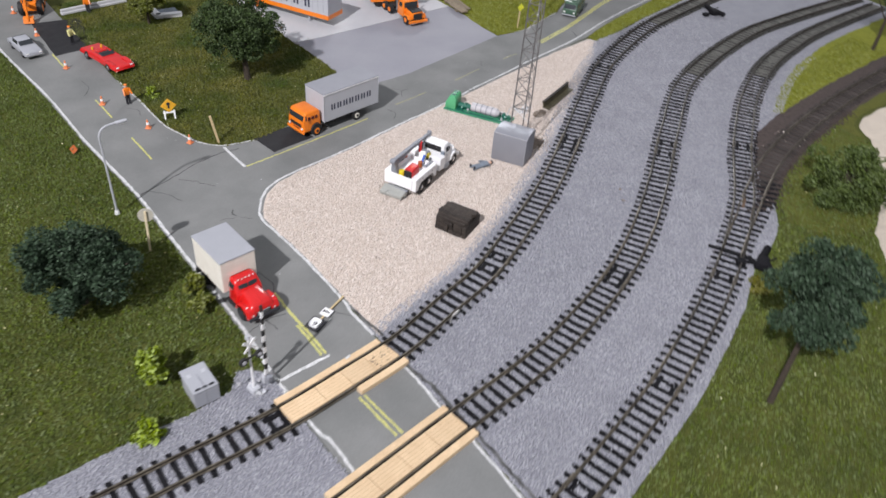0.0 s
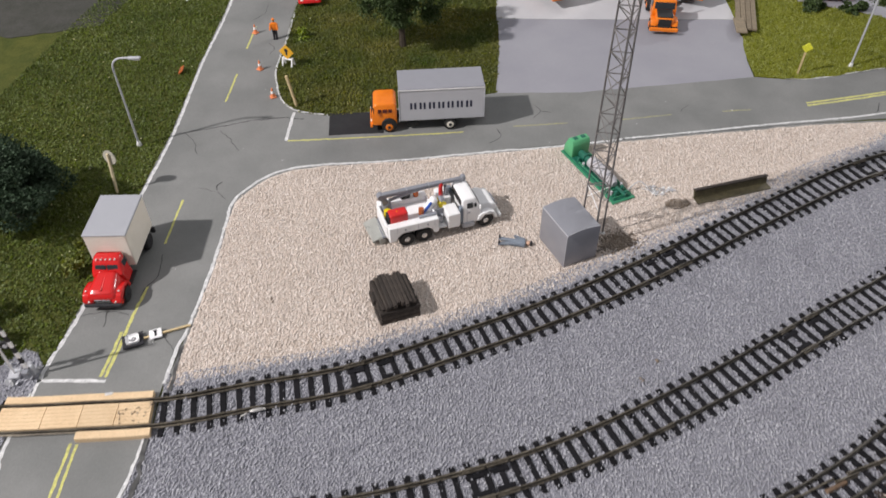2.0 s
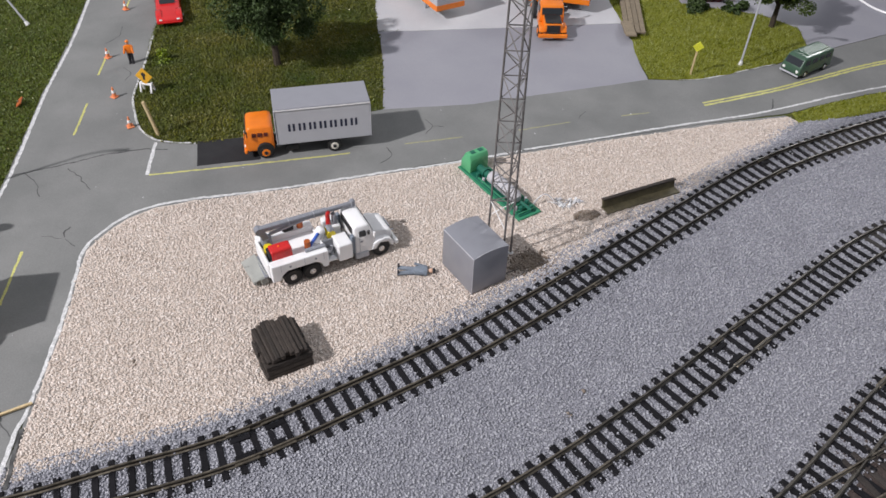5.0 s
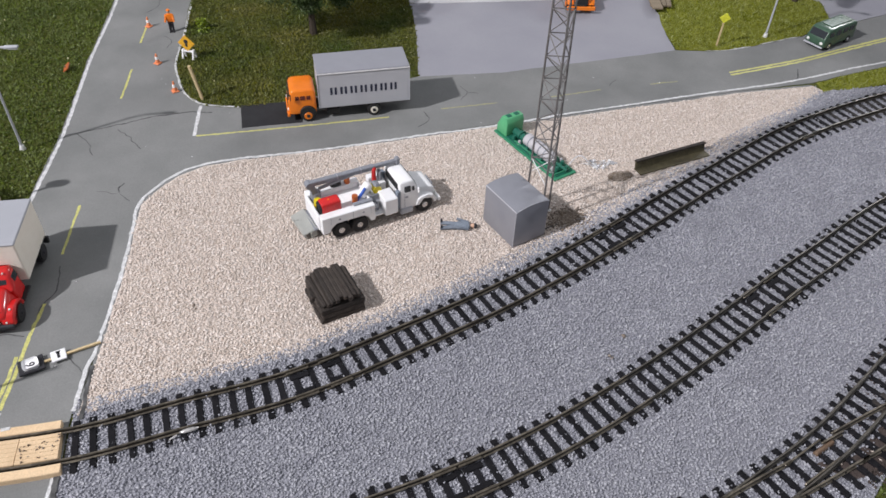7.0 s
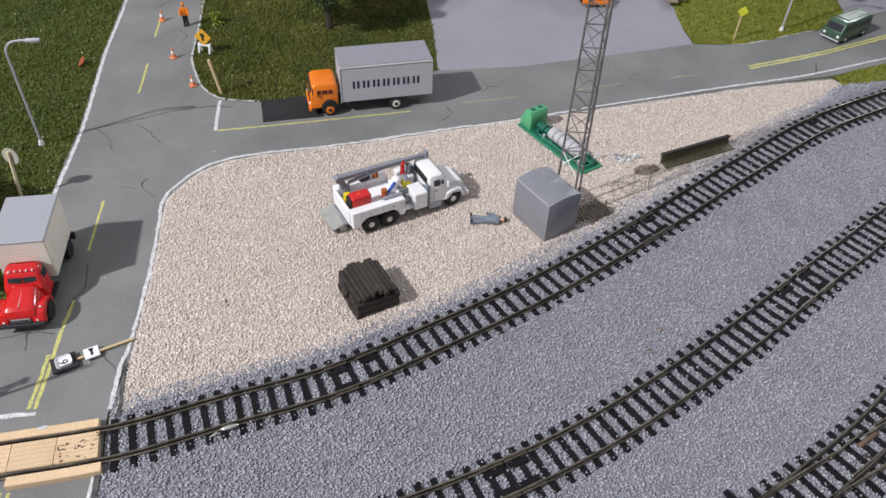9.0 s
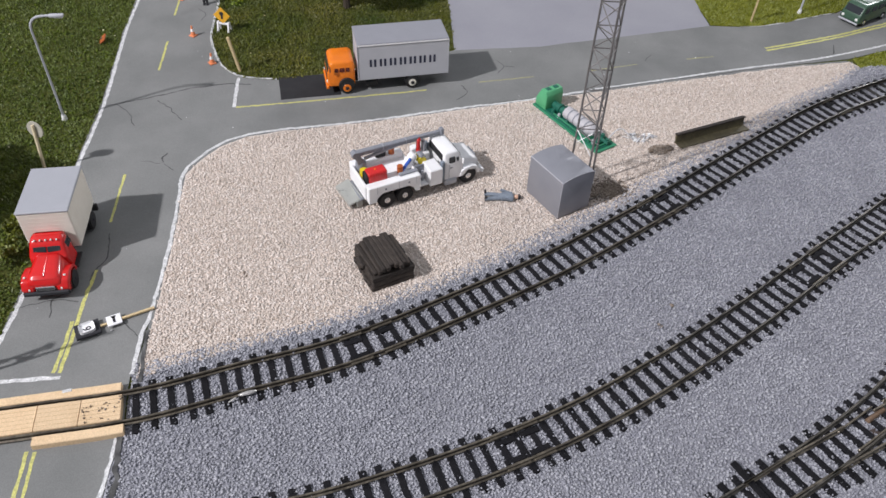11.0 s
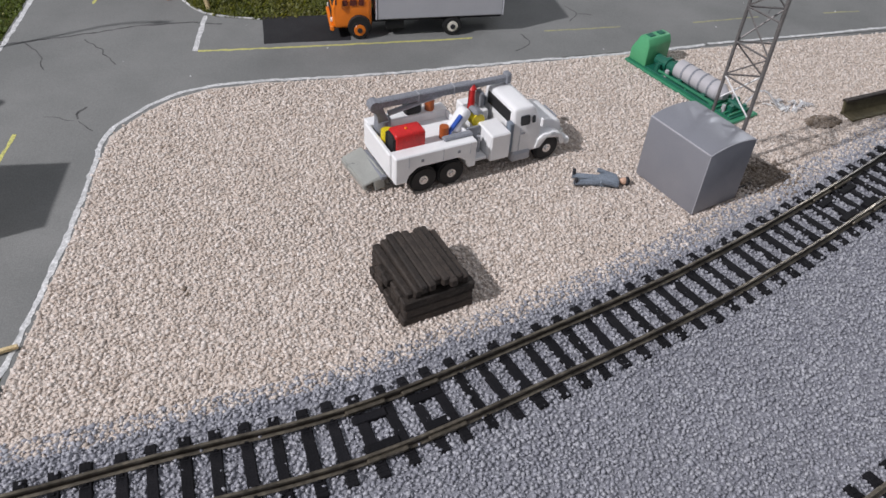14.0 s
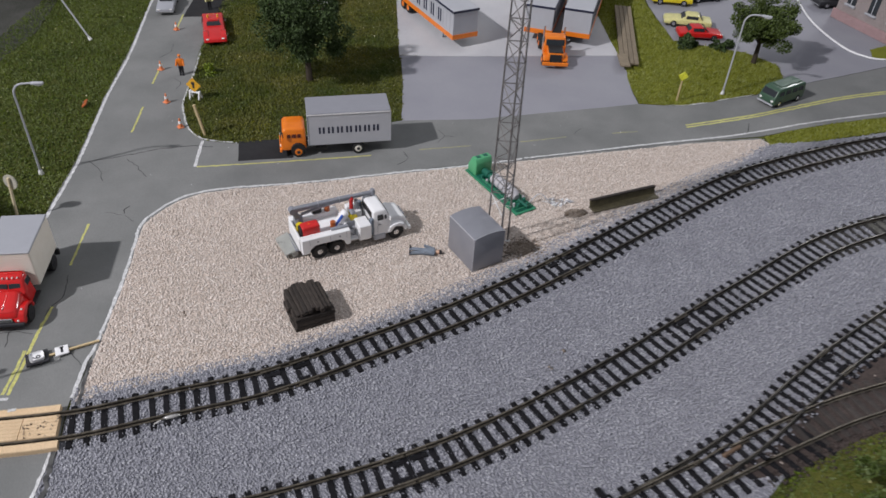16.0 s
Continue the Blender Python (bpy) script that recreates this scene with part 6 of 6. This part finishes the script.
def tree(x, y, h, r, leaves, label, clumps=60, per=300, squash=0.8, size=1.35, name="tree", lean=(0, 0)):
    ob = thing(name, x, y, 0, 0, label, "tree" if name == "tree" else "bush")
    cz = h - r * squash
    cs, rs = [], []
    for i in range(clumps):
        d = rng.normal(size=3)
        d /= np.linalg.norm(d)
        k = rng.uniform(0.3, 1.0)
        cs.append((d[0] * r * k + lean[0], d[1] * r * k + lean[1], cz + d[2] * r * squash * k))
        rs.append(r * rng.uniform(0.13, 0.34))
    if name == "tree":
        bm = B()
        cyl(bm, (0, 0, -0.5), (lean[0] * 0.5, lean[1] * 0.5, cz * 0.65), r * 0.085, r * 0.055, 8)
        cyl(bm, (lean[0] * 0.5, lean[1] * 0.5, cz * 0.65), (lean[0], lean[1], cz + r * 0.3), r * 0.055, r * 0.02, 7)
        for c in cs[:12]:
            cyl(bm, (lean[0] * 0.5, lean[1] * 0.5, cz * rng.uniform(0.45, 0.8)), tuple(c), r * 0.03, r * 0.01, 5)
        part("trunk", bm, M["bark"], ob, "dark bare trunk and limbs")
    V, F = leaf_cloud(cs, rs, per, size)
    cr_ = new("crown" if name == "tree" else "leaves", mesh_from("crown", V, F, leaves))
    cr_.parent = ob
    return ob


tree(-44, 304, 82, 37, M["foliage"], "leafy dark green model tree on the turf", 80, 420, squash=0.88, lean=(-3, 4))
tree(-243, 54, 52, 35, M["foliage_b"], "broad blue-green model tree beside the road", 75, 460, squash=0.62)
tree(76, -212, 109, 25.5, M["foliage_b"], "tall dark green model tree near the outer track", 95, 400, squash=1.05)
tree(308, -94, 46, 32, M["foliage_m"], "mid green model tree beside the branch track", 70, 320)
tree(632, 84, 90, 27, M["foliage"], "dark model tree beyond the branch track", 60, 200)
tree(368, 392, 66, 31, M["foliage_m"], "mid green model tree on the verge", 60, 360)
tree(-90, 470, 44, 20, M["foliage_l"], "yellowish green model tree behind the first", 50, 260)
tree(-70, 560, 80, 42, M["foliage"], "leafy dark green model tree at the back of the turf", 70, 320)
tree(-330, 470, 70, 44, M["foliage"], "dark model tree across the road", 70, 320)
tree(252, 545, 44, 26, M["foliage"], "dark shrub-like tree beside the trailers", 30, 110)
tree(-130.5, 306, 7, 10, M["foliage_y"], "small bright yellow-green bush on the turf", 12, 70, name="bush", size=1.6)
tree(-224, -33, 27, 7.5, M["foliage_y"], "upright lime-green bush beside the relay cabinet", 26, 110, squash=1.6, name="bush", size=1.7)
tree(-236, -66, 12, 9, M["foliage_y"], "bright yellow-green bush by the ballast", 14, 80, name="bush", size=1.8)
tree(-181, 29, 17, 7.5, M["foliage_l"], "yellowish green bush at the road edge beside the truck", 16, 90, name="bush", size=2.0)
tree(-182.5, 13, 13, 7, M["foliage_l"], "yellowish green bush at the road edge", 12, 80, name="bush", size=1.8)
tree(312, 424, 12, 13, M["foliage"], "low dark hedge before the parked cars", 16, 80, name="bush", size=2.0)
tree(345, 424, 10, 11, M["foliage"], "low dark hedge before the parked cars", 16, 80, name="bush", size=2.0)
tree(150, -141, 9, 9, M["foliage_o"], "low dull olive bush beside the switch machine", 16, 90, name="bush", size=1.7)

# ---- small things farther off ----
bar = thing("concrete_barrier", -131, 534, 0.2, 12, "long white concrete barrier behind the road works", "barrier")
part("barrier_body", side(B(), [(-36, 0), (36, 0), (36, 3), (-36, 3)], -2.6, 2.6, 0.6, 1), M["lot_pale"], bar)
part("barrier_cap", bx(B(), (0, 0, 4.4), (72, 2.4, 3.4), 0.6), M["lot_pale"], bar)
wk = thing("garden_wall", -66, 492, 0.2, 0, "low white wall round a corner of the turf", "wall")
part("wall_run", bx(B(), (0, -12, 2.2), (27, 7, 4.4), 0.4, rot=(0, 0, -8)), M["white"], wk)
part("wall_run", bx(B(), (-13, 18, 2.2), (7, 62, 4.4), 0.4, rot=(0, 0, 4)), M["white"], wk)
part("pond", bx(B(), (2, 2, 0.7), (22, 18, 1.0), 0.3), M["denim"], wk, "blue-grey slab inside the wall")
dk = thing("loading_dock", 252, 440, 0.4, 84, "low dock of grey-brown wooden planks on the verge", "dock")
for i in range(4):
    part("plank", bx(B(), (0, -6.6 + i * 4.4, 3.2), (146, 4.0, 1.6), 0.2), M["wood_g"], dk)
for x in (-68, -40, -12, 16, 44, 68):
    part("crossbeam", bx(B(), (x, 0, 1.3), (4, 17, 2.4), 0.2), M["wood_g"], dk)
part("end_board", bx(B(), (-70, 5.5, 4.6), (26, 9, 1.6), 0.3, rot=(0, 0, 6)), M["wood_g"], dk, "loose brown board laid on the planks")
om = thing("marker_board", -212, 236, 0.2, 20, "small rust-orange marker board in the turf", "sign")
part("board", bx(B(), (0, 0, 2.6), (1.2, 7.5, 5.0), 0.4, rot=(14, 50, 0)), M["orange_d"], om)
part("stake", bx(B(), (-0.8, 0, 2), (1, 1, 4), 0.1), M["wood_g"], om)
# stone building on the car park
bd = thing("stone_building", 590, 520, 0.2, 24, "grey-brown stone building with tall dark windows", "building")
part("wall", bx(B(), (0, 0, 62), (170, 90, 124), 0.6), M["stone"], bd, "grey-brown rendered wall")
part("plinth", bx(B(), (0, 0, 5), (174, 94, 10), 0.5), M["pink"], bd, "pinkish plinth")
part("cornice", bx(B(), (0, 0, 124), (178, 98, 5), 0.8), M["stone"], bd)
part("flat_roof", bx(B(), (0, 0, 128), (166, 86, 3), 0.3), M["grey_d"], bd)
for lvl in (34, 82):
    for k in range(6):
        w_ = part("window", bx(B(), (-70 + 28 * k, -45.1, lvl), (11, 0.8, 28), 0.2), M["glass"], bd, "tall dark window")
        part("sill", bx(B(), (-70 + 28 * k, -46.2, lvl - 15), (14, 2.4, 1.8), 0.2), M["grey_l"], w_)
        part("mullion", bx(B(), (-70 + 28 * k, -45.6, lvl), (0.9, 0.6, 28)), M["grey_l"], w_)
    for k in range(3):
        w_ = part("window", bx(B(), (-85.1, -28 + 28 * k, lvl), (0.8, 11, 28), 0.2), M["glass"], bd, "tall dark window")
        part("sill", bx(B(), (-86.2, -28 + 28 * k, lvl - 15), (2.4, 14, 1.8), 0.2), M["grey_l"], w_)
        part("mullion", bx(B(), (-85.6, -28 + 28 * k, lvl), (0.6, 0.9, 28)), M["grey_l"], w_)
hose = spline([(476, 640), (470, 574), (464, 505), (472, 445), (486, 422), (507, 416), (560, 424), (640, 450)], 3.0)
hs_ = part("white_cable", sweep(B(), hose, [(0.95 * math.cos(a), 1.2 + 0.95 * math.sin(a)) for a in np.linspace(0, 2 * math.pi, 8, endpoint=False)]), M["white"], None, "", True)
tagged(hs_, "thick white cable curving over the paving and grass", "cable")

# ---- loose stones and grass fibres, last and most ----
POLYS = [ROAD, LOT, LOTF, PARK]


def spread(n, x0, x1, y0, y1):
    return rng.uniform(x0, x1, n), rng.uniform(y0, y1, n)


def even(n, x0, x1, y0, y1):
    """About n points laid evenly, each shaken from its place."""
    step = math.sqrt((x1 - x0) * (y1 - y0) / n)
    x, y = np.meshgrid(np.arange(x0, x1, step), np.arange(y0, y1, step))
    x, y = x.ravel(), y.ravel()
    return x + rng.uniform(-0.6, 0.6, len(x)) * step, y + rng.uniform(-0.6, 0.6, len(x)) * step


def near_track(x, y, p, d):
    q = p[::2]
    lo = np.full(len(x), 1e9)
    for c in q:
        lo = np.minimum(lo, (x - c[0]) ** 2 + (y - c[1]) ** 2)
    return lo < d * d


x, y = even(170000, -118, 335, -62, 250)
k = inside(x + rng.normal(-0.6, 0.5, len(x)), y + rng.normal(0.9, 0.5, len(x)), YARD)
k = k & ~near_track(x, y, spline([(-101.5, -30), (-99.6, -38), (-98.6, -47), (-96.3, -55), (-94.8, -61)], 1.0), 1.3)
x, y = x[k], y[k]
e1 = ~inside(x + 2 * rng.normal(size=len(x)), y - (1.7 + 3.4 * np.clip((x - 40) / 40, 0, 1)) * np.abs(rng.normal(size=len(x))), YARD) & (y < 0.72 * x + 60) & (x > -90)
grains("gravel", x[~e1], y[~e1], 0.66, M["grain"], "beige crushed stones of the yard", "gravel", z=0.3, flat=0.75)
xb, yb = x[e1], y[e1]
a, q = rng.uniform(0, 2 * math.pi, 900), np.sqrt(rng.random(900)) * rng.uniform(0.8, 1.0, 900)
grains("gravel", 170 + 7.5 * q * np.cos(a) + 3 * q * np.sin(a), 127 + 5 * q * np.sin(a), 0.8, M["stain"], "patch of brown-stained stones beside the beam", "gravel", z=0.6)
# brown dust crumbs, whose dark tone also deepens the hut's shadow on the gravel
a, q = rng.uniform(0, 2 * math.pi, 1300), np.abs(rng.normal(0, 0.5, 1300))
grains("dirt_crumbs", 131 + 14 * q * np.cos(a) + 4 * q * np.sin(a), 85 + 11 * q * np.sin(a), 0.7, M["stain"], "brown dust and painted hut shade on the gravel", "dirt", z=0.6)
x, y = even(440000, -100, 640, -300, 330)
EDGE = spline([(-95.4, -86), (-93.3, -98), (-90.6, -108), (-89.4, -126), (-88, -138), (-87, -150), (-84, -200)], 1.0)
EDGE = np.concatenate([EDGE, spline([(-99.6, -38), (-98.6, -47), (-96.3, -55), (-94.8, -61)], 1.0)])
k = inside(x, y, BAL) & ~near_track(x, y, EDGE, 1.5) & ~inside(x, y, DIRT) & (y > -0.2 * x - 290) & (rng.random(len(x)) < np.clip((560 - x) / 260, 0, 1))
x, y = np.r_[x[k], xb], np.r_[y[k], yb]
grains("ballast", x, y, 0.64, M["bgrain"], "grey ballast stones between and beside the tracks", "ballast", z=0.3, flat=0.85, lift=(-0.4, 0.6))
x, y = spread(60, -165, 260, -60, 330)
k = inside(x, y, ROAD)
grains("paint_specks", x[k], y[k], 0.42, M["white_line"], "tiny white specks scattered on the road", "specks", z=0.35)
i = rng.integers(0, len(T4), 2600)
o = -12 - np.abs(rng.normal(0, 5, 2600))
_, n = normals(T4)
x, y = T4[i, 0] + n[i, 0] * o, T4[i, 1] + n[i, 1] * o
k = (x > 240) & (x < 460)
grains("dirt_crumbs", x[k], y[k], 0.75, M["dirt"], "brown dirt spilled from the branch track onto the turf", "dirt", z=0.4)
grains("dark_crumbs", np.array([-64, -62.5, 141, 142.2, -20, 150]), np.array([9, 7, -17, -18, 86, -4.0]), 1.0, M["stain"], "a few dark crumbs lying on the stones", "crumbs", z=1.0)
x, y = even(22000, -300, -150, -200, -42)
k = inside(x, y, BALL)
grains("ballast", x[k], y[k], 0.62, M["bgrain"], "grey ballast stones left of the road", "ballast", z=0.2)
x, y = rng.uniform(-114, -99, 34), rng.normal(0, 3.2, 34)
grains("dark_crumbs", x, np.interp(x, T1[:, 0], T1[:, 1]) + y, 0.42, M["stain"], "brown crumbs on the crossing planks", "crumbs", z=3.75)
# a few stones that came to rest on the ties
sx, sy = [], []
for p_ in (T1, T2, T3):
    q_ = p_[(p_[:, 0] > -90) & (p_[:, 0] < 330)]
    _, n_ = normals(q_)
    i_ = rng.integers(0, len(q_), 420)
    o_ = np.where(rng.random(420) < 0.5, rng.uniform(-13, 13, 420), rng.choice([-1, 1], 420) * rng.uniform(10, 13.5, 420))
    sx.append(q_[i_, 0] + n_[i_, 0] * o_)
    sy.append(q_[i_, 1] + n_[i_, 1] * o_)
grains("ballast", np.concatenate(sx), np.concatenate(sy), 0.5, M["bgrain"], "stray ballast stones on the ties", "ballast", z=1.6)
x, y = spread(9000, 225, 470, -80, 120)
k = near_track(x, y, T3, 12) & (x > 228 + 25 * rng.random(len(x))) & (rng.random(len(x)) < 0.5)
grains("dirt_crumbs", x[k], y[k], 0.6, M["dirt"], "dark dirt spilled between the ties", "dirt", z=0.6)
a = rng.uniform(0, 1, 40)
x, y = 226 + 150 * a + rng.normal(0, 9, 40), -74 + 82 * a + rng.normal(0, 9, 40)
k = inside(x, y, DIRT)
grains("ballast", x[k], y[k], 0.6, M["grain"], "stray pale stones in the dark dirt", "ballast", z=0.5)
ALL = POLYS + [YARD, BAL, BALL, DIRT, SAND]


def grass(n, box, dark=True, h=1.7):
    x, y = spread(n, *box)
    out = np.zeros(len(x), bool)
    yel = np.zeros(len(x), bool)
    for p in ALL:
        out |= inside(x, y, p)
    for p in (VERGE, VERGE2, WEDGE):
        yel |= inside(x, y, p)
    k = ~out & (~yel if dark else yel)
    return x[k], y[k]


for box, n, m in (((-340, -150, -80, 470), 110000, "tuft"), ((-165, 45, 190, 560), 100000, "tuft_o"), ((-60, 420, -300, 20), 130000, "tuft")):
    x, y = grass(n, box)
    blades("grass", x, y, 1.8, 0.36, M[m], "short flocked green grass fibres", -0.2)
    grains("turf_crumbs", x[::10] + 0.7, y[::10], 0.9, M[m], "crumbs of green foam turf", "grass", z=0.0)
    k = rng.random(len(x)) < 0.0014
    grains("turf_flecks", x[k], y[k] + 0.5, 0.5, M["fleck"], "pale yellow flecks in the turf", "grass", z=1.0)
    k = rng.random(len(x)) < 0.014
    blades("grass", x[k], y[k], 2.2, 0.3, M["straw"], "pale dry fibres in the turf", -0.1)
for box, n in (((335, 640, 235, 360), 30000), ((210, 400, 290, 560), 45000), ((340, 640, -10, 130), 30000)):
    x, y = grass(n, box, False)
    blades("grass", x, y, 1.8, 0.36, M["tuft_y"], "short yellow-green grass fibres", 0.3)
